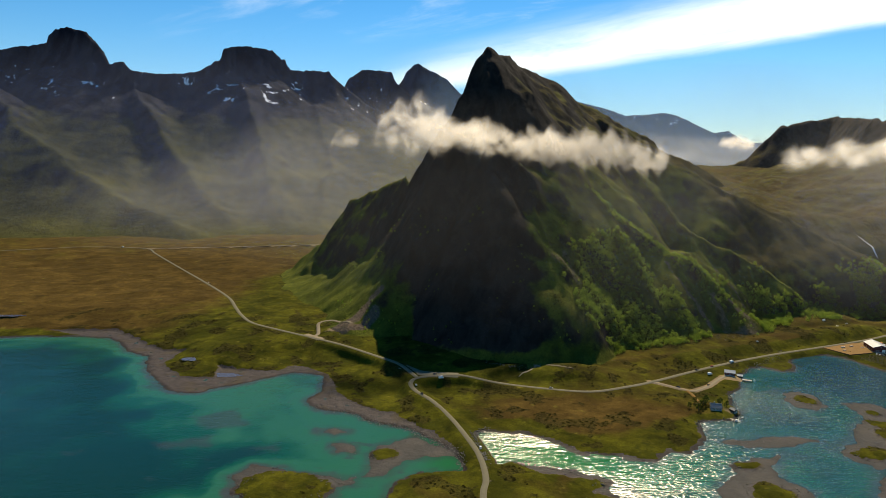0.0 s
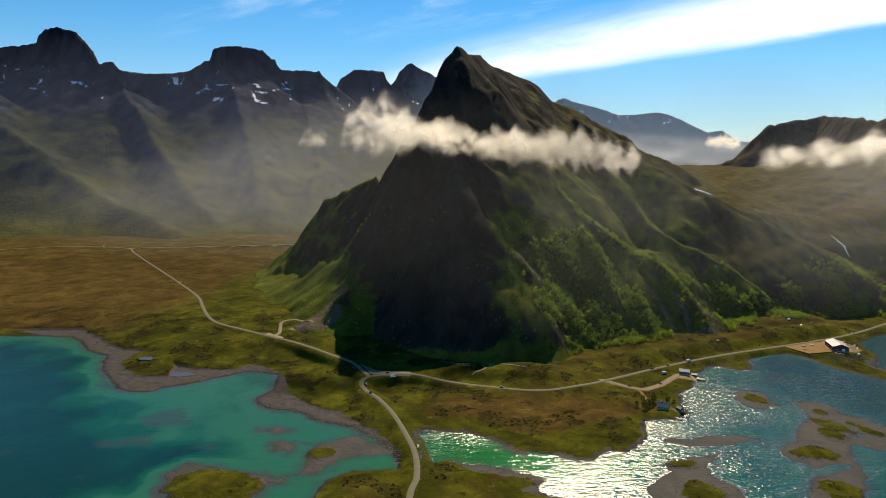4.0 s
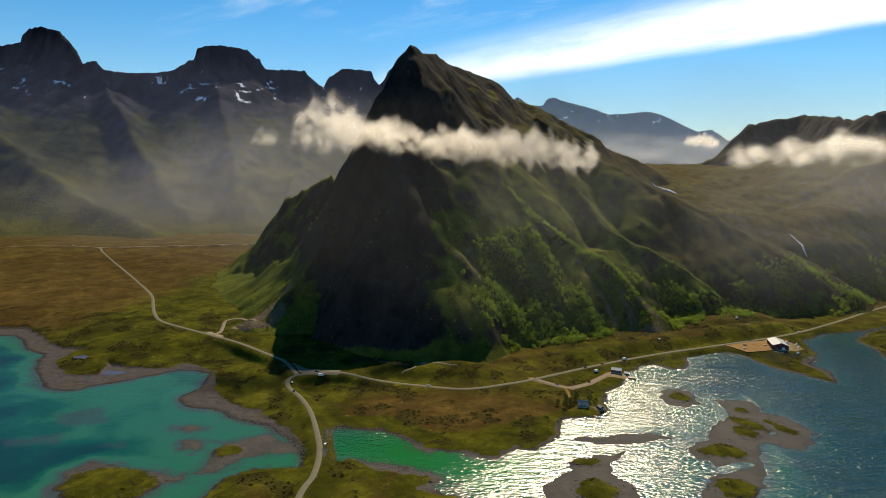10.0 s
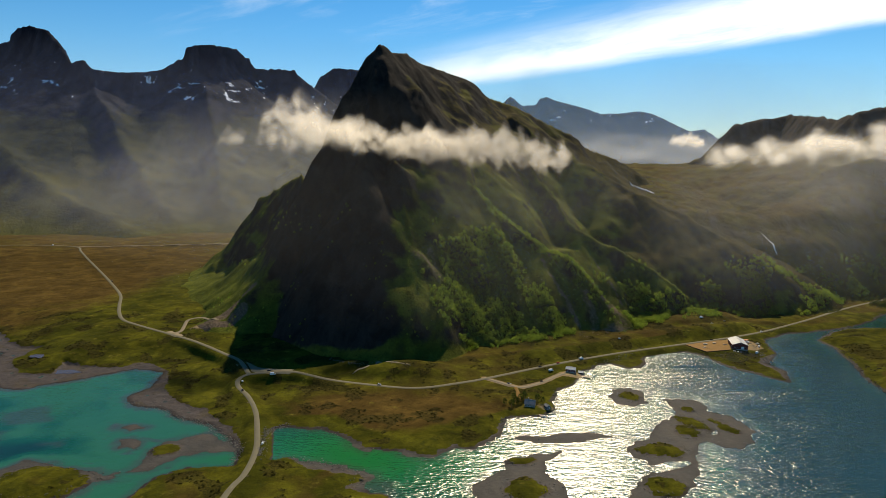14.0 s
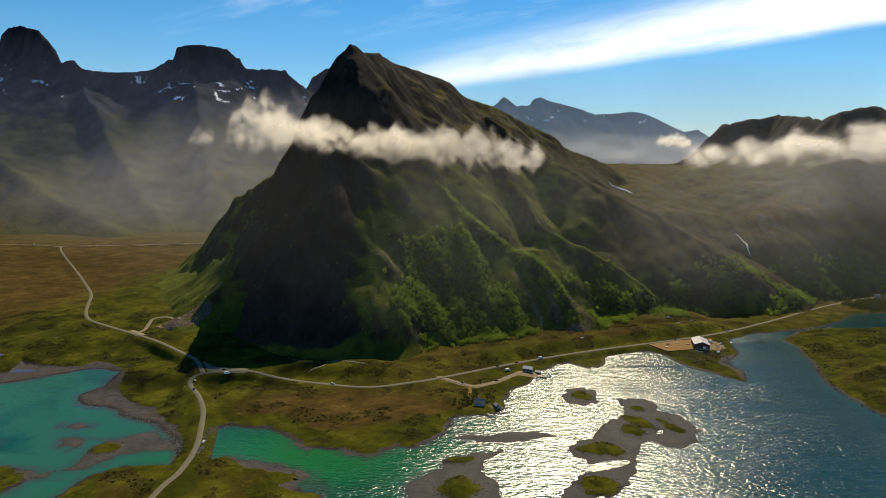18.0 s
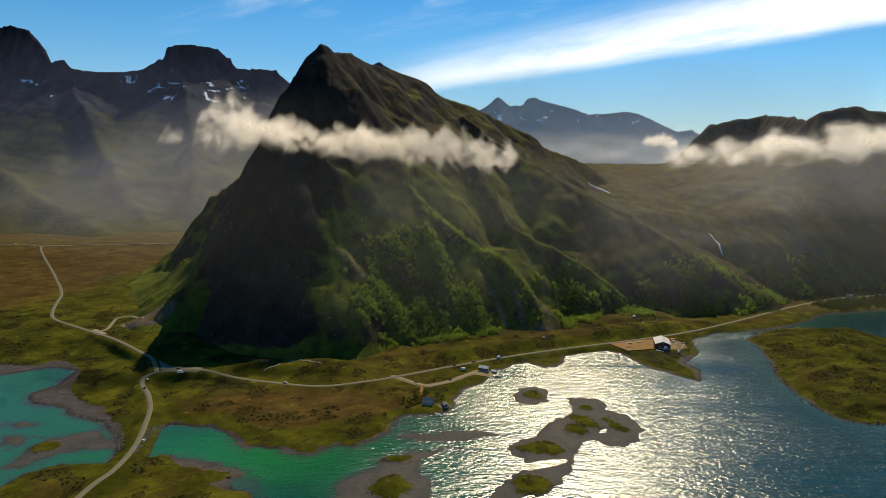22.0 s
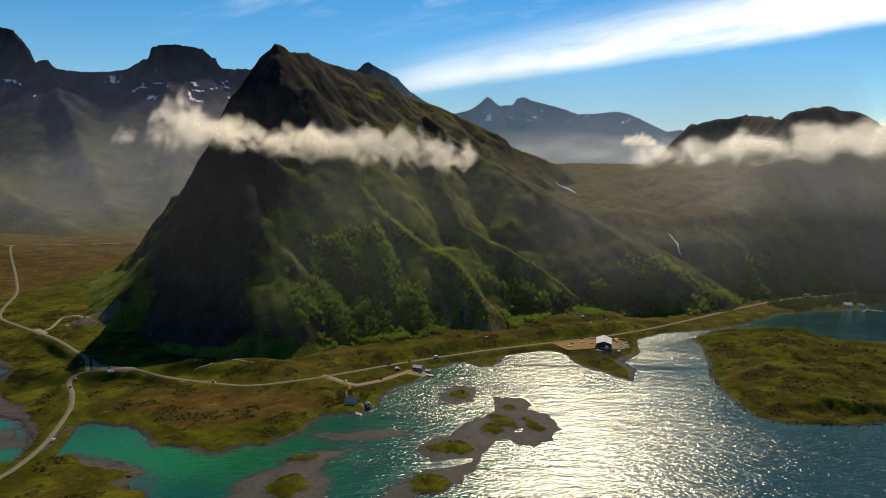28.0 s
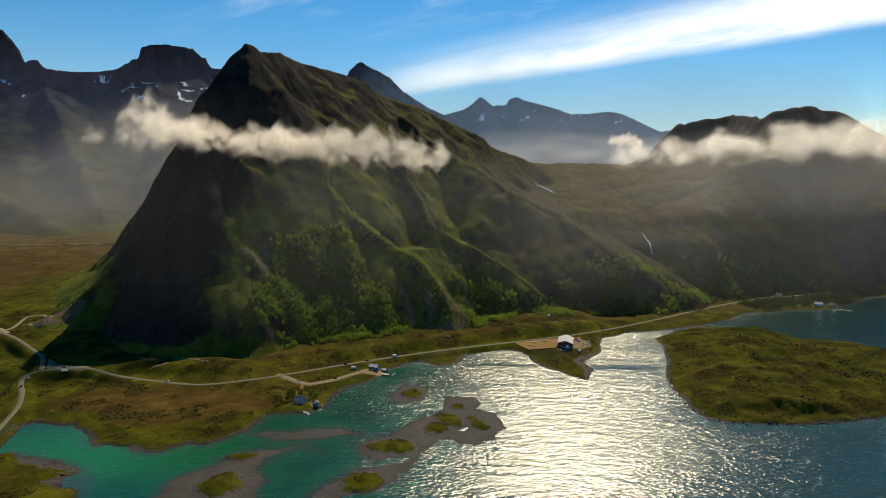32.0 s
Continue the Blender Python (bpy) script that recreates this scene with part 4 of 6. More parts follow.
mountain("mountain_horn", "pointed dark horn with snow patches", axis((-900, 900, 14, 14)), axis((3800, 4800, 14, 14)),
         range_height([(n[0], 4500, n[1], 600, 900) for n in ((-700, 620), (-348, 780), (-299, 828), (-267, 887), (-216, 940), (-183, 949), (-123, 915), (19, 841), (121, 743), (244, 665), (387, 595), (800, 480))],
                      cliffs(0.06, 0.18), 151), CRAG, snow=snowfields(640, 800, 155), bare=lambda x, y, z: 0.4 * smooth(300, 500, z))
mountain("mountain_far", "far mountain ridge with two horns, coloured haze blue", axis((100, 3400, 15, 15)), axis((3900, 4860, 16, 12)),
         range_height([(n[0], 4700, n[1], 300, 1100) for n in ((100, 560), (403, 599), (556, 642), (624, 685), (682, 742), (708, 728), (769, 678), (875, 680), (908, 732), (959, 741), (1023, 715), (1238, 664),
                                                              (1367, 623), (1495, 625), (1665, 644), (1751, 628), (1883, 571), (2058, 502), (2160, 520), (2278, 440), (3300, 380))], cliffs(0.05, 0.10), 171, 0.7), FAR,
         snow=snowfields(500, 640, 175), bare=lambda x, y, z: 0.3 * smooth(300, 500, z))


# ---------- roads ----------
def spline(nodes, step):
    """Points along a smooth curve through the nodes."""
    p = np.array(nodes, float)
    p = np.vstack([2 * p[0] - p[1], p, 2 * p[-1] - p[-2]])
    out = []
    for a, b, c, d in zip(p[:-3], p[1:-2], p[2:-1], p[3:]):
        n = max(2, int(np.linalg.norm(c - b) / step))
        for t in np.arange(n) / n:
            out.append(0.5 * (2 * b + (c - a) * t + (2 * a - 5 * b + 4 * c - d) * t * t + (3 * b - a - 3 * c + d) * t ** 3))
    return np.array(out + [p[-2]])


def ribbon(name, nodes, half, mat, label, lift=0.12, over=None):
    c = spline(nodes, 4.0)
    t = np.gradient(c[:, :2], axis=0)
    t /= np.linalg.norm(t, axis=1, keepdims=True)
    side = np.stack([-t[:, 1], t[:, 0]], -1)
    z = c[:, 2] + lift
    if over is not None:
        z = np.maximum(z, over(c[:, 0], c[:, 1]) + lift)
    prof = ((-half - 0.5, -0.5), (-half, 0.0), (0.0, 0.08), (half, 0.0), (half + 0.5, -0.5))
    pts = np.concatenate([np.column_stack([c[:, :2] + side * o, z + dz]) for o, dz in prof])
    n = len(c)
    faces = [[k * n + i, k * n + i + 1, (k + 1) * n + i + 1, (k + 1) * n + i] for k in range(len(prof) - 1) for i in range(n - 1)]
    return tagged(new(name, raw_mesh(name, pts, np.array(faces)[:, ::-1], mat, True)), label, "road", kind="structure")


def ground_at(x, y):
    x, y = np.atleast_1d(np.asarray(x, float)), np.atleast_1d(np.asarray(y, float))
    h = np.maximum(land_height(x, y)[0], np.where((x > -420) & (x < 980) & (y > 640) & (y < 1900), peak_height(x, y), -50))
    return np.maximum(h, np.where((x > 800) & (y > 1040), hill_height(x, y), -50))


ribbon("road_main", ROAD_MAIN, 2.2, ROAD, "narrow grey asphalt road over the causeway and along the shore")
ribbon("road_east", ROAD_EAST, 2.2, ROAD, "narrow grey asphalt road along the fjord", 0.25, lambda x, y: land_height(x, y)[0])
ribbon("road_west", ROAD_WEST, 2.2, ROAD, "narrow grey asphalt road across the heath")
ribbon("road_valley", ROAD_VALLEY, 2.0, GRAVEL, "pale gravel road at the foot of the range", 0.3, lambda x, y: land_height(x, y)[0])
over_all = lambda x, y: ground_at(x, y)
ribbon("turning_place", [(-44, 678, 12.6), (-24, 662, 11.2), (-4, 657, 11.3), (20, 655, 11.3)], 7.0, ROAD, "wide worn asphalt turning place at the road junction", 0.05)
ribbon("quarry_track", [(-171, 787, 15), (-166, 800, 15), (-170, 822, 17), (-172, 840, 20), (-156, 846, 22), (-138, 836, 21), (-124, 822, 20)], 2.0, GRAVEL, "pale sandy track into the small quarry", 0.4, over_all)
ribbon("lay_by", [(-183, 797, 15), (-171, 787, 15), (-156, 776, 15)], 5.5, GRAVEL, "pale gravel lay-by beside the road", 0.10)
ribbon("cottage_path", [(268, 634, 4), (269, 622, 4), (268, 610, 4), (269, 596, 4)], 1.4, CLAY, "narrow ochre earth path down to the cottage", 0.25, lambda x, y: land_height(x, y)[0])
ribbon("track", TRACK, 1.9, GRAVEL, "pale gravel track to the cottage and boathouse")


# ---------- clouds and mist ----------
def bank(name, label, nodes, layers, gap, mat, fold=0.6, steps=70, rows=14, seed=1, ends=0.10):
    """A bank of thin sheets of droplets: nodes of x, y, middle height, half height; the layers stand one behind another, the outer ones thinner."""
    c = spline(nodes, max(10.0, np.linalg.norm(np.diff(np.array(nodes)[:, :2], axis=0), axis=1).sum() / steps))
    along = np.linspace(0, 1, len(c))
    top = tagged(new(name), label, "cloud", kind="stuff")
    for k in range(layers):
        up = np.linspace(-1, 1, rows)
        a, u = np.meshgrid(along, up)
        deep = (k - (layers - 1) / 2) / max(1.0, layers / 2)
        off = gap * (k - (layers - 1) / 2)
        x = np.interp(a, along, c[:, 0]) + u * 6 + fbm(a * 9, u * 2 + 7 * k, 1.0, 2, seed + k) * gap * fold
        y = np.interp(a, along, c[:, 1]) + off + u * np.interp(a, along, c[:, 3]) * 0.35 + fbm(a * 7, u * 2 + 5 * k, 1.0, 2, seed + 30 + k) * gap * fold
        tall = np.interp(a, along, c[:, 3])
        if layers > 4:
            tall = tall * (1.10 + 0.65 * fbm(a * 11, a * 0 + seed, 1.0, 3, seed + 70))
        z = np.interp(a, along, c[:, 2]) + u * tall
        body = (np.maximum(0, np.where(u < 0, 1 - np.abs(u) ** 1.4, 1 - u ** 2) - 0.5 * deep ** 2) if layers > 4 else 1 - u ** 2) * smooth(0, ends, a) * smooth(1, 1 - min(ends, 0.2), a)
        ob = sheet("cloud_layer", x, y, z, mat, None, body=body)
        ob.parent = top
    return top


CLOUD = material("cloud_droplets", cloud_nodes(34.0, 0.33, 1.9))
WISP = material("thin_cloud_droplets", cloud_nodes(30.0, 0.27, 2.0))
VEIL = material("mist_droplets", mist_nodes(700.0, 0.105, 0.80, 0.0, 0.8, 2.0, (0.95, 0.96, 1.0)))
# Sheet tinted blue to paint the scattered light of distant air
THIN = material("thin_air_haze_tint", mist_nodes(900.0, 0.11, 0.75, 0.0, 0.8, 2.0, (0.50, 0.60, 1.0)))
bank("cloud_bank", "white sunlit cloud bank wrapped round the mountain", [(-128, 1000, 286, 26), (-92, 975, 296, 44), (-40, 945, 302, 54), (10, 920, 293, 44), (84, 908, 277, 34), (158, 940, 270, 30), (230, 1015, 266, 28)], 9, 3, CLOUD)
bank("cloud_wisps", "thin bright wisps trailing from the cloud bank", [(140, 940, 276, 30), (226, 1012, 271, 38), (308, 1085, 270, 46), (370, 1135, 260, 42), (445, 1185, 250, 30)], 8, 3, WISP, seed=5)
FAINT = material("faint_cloud_droplets", cloud_nodes(26.0, 0.11, 1.6))
bank("cloud_puff", "small loose puff beside the cloud bank", [(-190, 1030, 280, 16), (-172, 1020, 284, 22), (-150, 1010, 282, 20), (-128, 1000, 278, 14)], 6, 3, FAINT, seed=9)
bank("hill_cloud", "white cloud bank lying on the brown hill", [(760, 1500, 262, 30), (880, 1480, 268, 40), (1010, 1460, 278, 46), (1150, 1420, 292, 54), (1300, 1380, 310, 68), (1450, 1360, 302, 58), (1650, 1360, 290, 50), (2000, 1400, 280, 46)], 8, 7, material("hill_cloud_droplets", cloud_nodes(52.0, 0.38, 1.4)), 0.3)
bank("pass_puff", "small white puff of cloud over the pass", [(1020, 2300, 330, 20), (1060, 2300, 338, 36), (1110, 2300, 334, 34), (1160, 2300, 326, 20)], 6, 6, CLOUD, seed=13)
bank("valley_mist", "pale sunlit mist filling the valley behind the mountain", [(-1500, 1500, 90, 85), (-1000, 1480, 130, 115), (-600, 1460, 150, 140), (-350, 1440, 200, 200), (-100, 1440, 215, 215), (200, 1500, 215, 215)], 2, 150, VEIL, 0.08, ends=0.62)
bank("pass_mist", "thin mist over the pass", [(500, 2750, 290, 110), (900, 2700, 300, 110), (1250, 2700, 290, 100), (1700, 2750, 280, 100)], 2, 150, material("pass_mist_droplets", mist_nodes(500.0, 0.22, 0.9, 0.0, 0.8, 3.0, (0.92, 0.95, 1.0))), 0.08)
bank("range_haze", "thin blue-tinted sheet standing for haze before the far ranges", [(-3000, 1660, 310, 320), (-1500, 1640, 310, 320), (-300, 1720, 310, 320), (200, 2300, 380, 380), (1000, 3300, 420, 400), (2800, 3300, 420, 400)], 1, 200, THIN, 0.08)
# Veil added to lighten the shaded face, as hazy air would
SKIRT = material("thin_mist_droplets", mist_nodes(160.0, 0.024, 0.85, 0.0, 0.8, 4.0, (1.0, 0.97, 0.94)))
bank("face_mist", "faint haze veil added to lift the dark mountain face", [(-330, 900, 220, 130), (-180, 800, 200, 140), (0, 735, 190, 150), (160, 730, 190, 150), (330, 800, 190, 140), (560, 900, 190, 140), (800, 1020, 200, 130)], 1, 20, SKIRT, 0.1)
# Stronger blue tint, painting far air haze on a single sheet
HAZE = material("blue_air_haze_tint", mist_nodes(1200.0, 0.34, 0.75, -0.2, 0.7, 1.0, (0.42, 0.66, 1.0)))
WARM = material("warm_haze_droplets", mist_nodes(500.0, 0.10, 0.85, -0.1, 0.8, 3.0, (0.92, 0.94, 1.0)))
bank("far_haze", "blue-tinted sheet standing for haze before the farthest ridge", [(-300, 3700, 380, 560), (600, 3650, 380, 560), (1500, 3600, 380, 560), (3000, 3600, 380, 560)], 1, 100, HAZE, 0.05)
bank("vale_haze", "thin haze over the valley mouth", [(420, 870, 170, 170), (700, 930, 180, 180), (950, 960, 190, 190), (1250, 980, 200, 200), (1700, 990, 200, 200), (2400, 1000, 200, 200)], 1, 60, WARM, 0.05)
# Second added veil, lifting the darks of the wooded slope
bank("slope_mist", "faint haze veil added to lift the wooded slope's darks", [(120, 720, 130, 100), (230, 722, 140, 120), (380, 770, 140, 125), (560, 850, 140, 125), (760, 930, 140, 120), (900, 970, 130, 100)], 1, 20, material("slope_mist_droplets", mist_nodes(160.0, 0.029, 0.85, 0.0, 0.8, 4.0, (0.95, 0.97, 1.0))), 0.1)
UNDER = material("cloud_skirt_droplets", mist_nodes(120.0, 0.055, 0.85, 0.0, 0.8, 4.0, (0.96, 0.96, 0.98)))
bank("cloud_skirt", "thin haze hanging under the cloud bank", [(60, 900, 225, 60), (160, 900, 215, 85), (260, 925, 210, 90), (360, 965, 205, 90), (470, 1030, 205, 80), (580, 1090, 205, 60)], 1, 20, UNDER, 0.1, ends=0.3)
VALE_GLOW = material("vale_mist_droplets", mist_nodes(240.0, 0.17, 0.9, -0.1, 0.8, 4.0, (0.98, 0.95, 0.95)))
bank("hill_cloud_skirt", "thin haze hanging under the hill's cloud", [(620, 1190, 222, 50), (760, 1120, 230, 70), (900, 1080, 236, 85), (1100, 1120, 240, 95), (1350, 1160, 245, 100), (1700, 1180, 240, 100), (2100, 1200, 235, 95)], 1, 20, VALE_GLOW, 0.1, ends=0.25)

# ---------- woods and shrubs ----------
def leaf_nodes(a, b):
    def make(g):
        r = g.node("ShaderNodeNewGeometry").outputs["Random Per Island"]
        c = g.mix(g.ramp(g.math("MULTIPLY_ADD", r, 0.4, g.math("MULTIPLY", g.noise(g.place(), 22.0, 4.0), 0.7)), 0.2, 0.85), a, b)
        d = g.node("ShaderNodeBsdfDiffuse", {"Color": c})
        t = g.node("ShaderNodeBsdfTranslucent", {"Color": c})
        return g.node("ShaderNodeMixShader", {0: 0.70, 1: d.outputs[0], 2: t.outputs[0]})
    return make


POND = plain("still_pond_water", (0.060, 0.052, 0.055), 0.22, 8.0, 0.2, 0.0)
PONDS = [(-300, 717, 16, 7, "small still pond on the grassy shore"), (-250, 676, 20, 7, "shallow tidal pool on the mud"), (-652, 896, 24, 9, "small pond on the heath")]
LEAF = material("birch_leaves", leaf_nodes((0.095, 0.165, 0.024), (0.215, 0.280, 0.036)))
HEATHER = material("heath_shrub_leaves", leaf_nodes((0.016, 0.018, 0.006), (0.050, 0.046, 0.012)))
BARK = plain("birch_bark", (0.10, 0.08, 0.06), 0.9, 1.0, 0.4)
STONE = plain("shore_stone", (0.12, 0.11, 0.095), 0.85, 2.5, 0.5, 0.1)
rng = np.random.default_rng(7)


def clump(n, wide, high, leaf, seed):
    """Leaf tufts of one bush round its foot: arrays of points and of quads."""
    r = np.random.default_rng(seed)
    a, u = r.uniform(0, 2 * np.pi, n), r.uniform(0.05, 1.0, n)
    rad = wide * np.sqrt(1 - (u - 0.35) ** 2 / 0.55) * r.uniform(0.45, 1.05, n)
    c = np.column_stack([np.cos(a) * rad, np.sin(a) * rad, u * high])
    e1, e2 = r.normal(size=(n, 3)), r.normal(size=(n, 3))
    e1 /= np.linalg.norm(e1, axis=1, keepdims=True)
    e2 -= (e1 * e2).sum(1, keepdims=True) * e1
    e2 /= np.linalg.norm(e2, axis=1, keepdims=True)
    s1, s2 = leaf * r.uniform(0.6, 1.2, (n, 1)), leaf * r.uniform(0.4, 0.9, (n, 1))
    pts = np.stack([c - e1 * s1, c - e2 * s2, c + e1 * s1 * r.uniform(0.7, 1.3, (n, 1)), c + e2 * s2], 1).reshape(-1, 3)
    return pts, np.arange(4 * n).reshape(-1, 4)


def thicket(name, label, xs, ys, sizes, kinds, mat, sink=0.2):
    z = ground_at(xs, ys) - sink
    pts, faces, at = [], [], 0
    for i in range(len(xs)):
        p, f = kinds[i % len(kinds)]
        a = i * 2.399
        c, s = math.cos(a) * sizes[i], math.sin(a) * sizes[i]
        q = np.column_stack([p[:, 0] * c - p[:, 1] * s + xs[i], p[:, 0] * s + p[:, 1] * c + ys[i], p[:, 2] * sizes[i] + z[i]])
        pts.append(q)
        faces.append(f + at)
        at += len(q)
    return tagged(new(name, raw_mesh(name, np.concatenate(pts), np.concatenate(faces), mat)), label, "shrubs", kind="stuff")


def scatter(x0, x1, y0, y1, gap, share):
    """Jittered points; share(x, y) is the chance that one stays."""
    x, y = np.meshgrid(np.arange(x0, x1, gap), np.arange(y0, y1, gap))
    x, y = (x + rng.uniform(-0.5, 0.5, x.shape) * gap).ravel(), (y + rng.uniform(-0.5, 0.5, y.shape) * gap).ravel()
    keep = rng.uniform(0, 1, x.shape) < share(x, y)
    return x[keep], y[keep]


WOOD_EDGE = [(180, 758), (160, 800), (185, 850), (215, 885), (255, 912), (285, 890), (318, 862), (352, 838), (392, 815), (388, 790), (330, 768), (250, 742)]
SCREES = [[(384, 812), (376, 842), (355, 874), (338, 900)], [(452, 852), (440, 872), (422, 900), (405, 925)], [(150, 806), (166, 814), (182, 800), (172, 832)], [(378, 806), (412, 826), (452, 848)]]


def wood_share(x, y):
    d = inside_of(x, y, WOOD_EDGE) + fbm(x, y, 30, 3, 201) * 14
    m = 0.92 * smooth(-8, 10, d) * smooth(-0.75, -0.1, fbm(x, y, 24, 3, 203))
    rib, _ = to_line(x, y, [(250, 956), (312, 930), (379, 914), (431, 880), (446, 862)])
    m = np.maximum(m, 0.8 * smooth(20, 7, rib + fbm(x, y, 20, 3, 207) * 8))
    foot, _ = to_line(x, y, [(470, 880), (560, 925), (660, 960), (760, 1010), (880, 1070), (1000, 1120), (1150, 1160)])
    m = np.maximum(m, 0.85 * smooth(np.where(x > 560, 55, 90), 22, foot) * smooth(-0.1, 0.3, fbm(x, y, 52, 4, 209)))
    m = m * smooth(4, 11, to_line(x, y, [(258, 872), (282, 842), (300, 814), (330, 790)])[0] + 3 * fbm(x, y, 12, 2, 211))
    for s in SCREES:
        m = m * smooth(8, 16, to_line(x, y, s)[0])
    road = np.minimum(to_line(x, y, ROAD_MAIN)[0], np.minimum(to_line(x, y, ROAD_EAST)[0], to_line(x, y, OLD_ROAD)[0]))
    return m * smooth(8, 16, road) * smooth(2, 8, np.maximum(peak_height(x, y), np.where(x > 640, land_height(x, y)[0] - 8, -9)))


bushes = [clump(90, 1.0, 2.0, 0.22, 300 + k) for k in range(9)]
wx, wy = scatter(150, 1200, 730, 1180, 3.5, wood_share)
thicket("birch_woods", "dense green birch scrub on the lower slope", wx, wy, rng.uniform(1.8, 3.5, len(wx)), bushes, LEAF)
low = [clump(16, 1.0, 0.6, 0.40, 340 + k) for k in range(7)]


def heath_share(x, y):
    h, mud, green, bare, shore, wet = land_height(x, y)
    rough = smooth(0.0, 0.55, fbm(x, y, 38, 4, 221))
    return 0.9 * rough * (h > 1.6) * (shore > 9) * (bare < 0.1) * (mud < 0.3)


hx, hy = scatter(-420, 1000, 395, 900, 4.6, heath_share)
thicket("heath_shrubs", "dark low shrubs and tussocks on the heath", hx, hy, rng.uniform(0.5, 1.6, len(hx)), low, HEATHER, 0.1)
sx, sy = scatter(-160, 760, 720, 1300, 9.0, lambda x, y: 0.5 * smooth(0.0, 0.5, fbm(x, y, 60, 3, 231)) * smooth(300, 120, peak_height(x, y)) * (peak_height(x, y) > 12) * smooth(520, 400, x))
thicket("slope_shrubs", "scattered juniper and willow bushes on the mountain slope", sx, sy, rng.uniform(0.8, 2.0, len(sx)), bushes, LEAF)


def draped(name, label, category, nodes, widths, mat, lift):
    """A ragged strip laid over the slope."""
    c = spline([(*p, 0.0) for p in nodes], 2.0)
    t = np.gradient(c[:, :2], axis=0)
    t /= np.linalg.norm(t, axis=1, keepdims=True)
    side = np.stack([-t[:, 1], t[:, 0]], -1)
    along_it = np.linspace(0, 1, len(c))
    w = np.interp(along_it, np.linspace(0, 1, len(widths)), widths) * (1 + 0.7 * fbm(c[:, 0], c[:, 1], 7.0, 3, 251))
    w = np.maximum(w, 0.15) * smooth(0, 0.06, along_it) * smooth(1, 0.94, along_it)
    rows = [c[:, :2] + side * (o * w + fbm(c[:, 0], c[:, 1], 11.0, 2, 253) * 1.2)[:, None] for o in (-1.0, -0.4, 0.4, 1.0)]
    pts = np.concatenate([np.column_stack([q, ground_at(q[:, 0], q[:, 1]) + (lift if 0 < k < 3 else lift * 0.3)]) for k, q in enumerate(rows)])
    n = len(c)
    faces = np.array([[k * n + i, (k + 1) * n + i, (k + 1) * n + i + 1, k * n + i + 1] for k in range(3) for i in range(n - 1)])
    return tagged(new(name, raw_mesh(name, pts, faces, mat, True)), label, category, kind="structure")


FOAM = plain("white_water", (0.78, 0.77, 0.75), 0.75, 1.2, 0.4, 0.1)
SNOW = plain("old_snow", (0.78, 0.80, 0.84), 0.6, 3.0, 0.15, 0.1)
draped("mountain_stream", "white stream tumbling down the slope to the fjord", "stream", [(804, 1172), (807, 1160), (806, 1150), (810, 1138), (808, 1128), (810, 1119)], (0.2, 0.6, 0.5, 1.2, 1.9, 0.6), FOAM, 0.8)
draped("gravel_ledge", "tan gravel ledge of an old pit above the road", "path", [(87, 657), (94, 664), (103, 669), (112, 691), (129, 680), (142, 677), (152, 671)], (0.9, 1.5, 1.6, 1.2, 0.8), GRAVEL, 0.35)
draped("snow_patch", "thin strip of old snow in a gully", "snow", [(640, 1490), (652, 1465), (664, 1438), (673, 1408)], (0.8, 1.8, 1.0), SNOW, 2.2)


def stones(name, label, xs, ys, sizes, mat=STONE):
    """Loose boulders, half sunk."""
    kinds = []
    for k in range(6):
        bm = bmesh.new()
        bmesh.ops.create_icosphere(bm, subdivisions=1, radius=1.0)
        for v in bm.verts:
            v.co *= 0.75 + 0.45 * noise.random()
            v.co.z *= 0.7
        bm.verts.index_update()
        kinds.append((np.array([v.co[:] for v in bm.verts]), np.array([[v.index for v in f.verts] for f in bm.faces])))
        bm.free()
    z = ground_at(xs, ys)
    pts, faces, at = [], [], 0
    for i in range(len(xs)):
        p, f = kinds[i % 6]
        pts.append(p * sizes[i] + (xs[i], ys[i], z[i] + 0.15 * sizes[i]))
        faces.append(f + at)
        at += len(p)
    return tagged(new(name, raw_mesh(name, np.concatenate(pts), np.concatenate(faces), mat)), label, "rocks", kind="stuff")


def along(line, n, spread):
    c = spline([(*p[:2], 0) for p in line], 1.0)
    i = rng.integers(0, len(c), n)
    return c[i, 0] + rng.normal(0, spread, n), c[i, 1] + rng.normal(0, spread, n)


bx = [along(l, n, s) for l, n, s in (([(19, 464), (14, 492), (-5, 514), (-30, 538), (-64, 554)], 420, 2.4), ([(38, 470), (35, 490), (32, 524), (44, 540)], 260, 2.2),
                                     ([(-64, 554), (-95, 578), (-128, 590)], 160, 3.0), ([(246, 540), (250, 560), (290, 568), (304, 590), (312, 632)], 200, 2.0),
                                     ([(-370, 742), (-340, 690), (-300, 642)], 120, 7.0), ([(360, 702), (398, 732), (455, 780)], 160, 3.0), ([(600, 832), (614, 800), (604, 762), (598, 737), (600, 705)], 200, 3.0), ([(60, 478), (90, 468), (130, 448), (120, 434)], 120, 2.5))]
stones("riprap", "grey boulders of the causeway banks and rocky shore", np.concatenate([b[0] for b in bx]), np.concatenate([b[1] for b in bx]), rng.uniform(0.3, 0.85, sum(len(b[0]) for b in bx)))


lx, ly = along([(55, 703), (74, 682), (89, 684), (105, 689), (112, 691), (129, 680), (142, 677), (152, 671)], 150, 1.6)
stones("pit_stones", "pale stones strewn along the old gravel pit", lx, ly, rng.uniform(0.25, 0.8, 150))


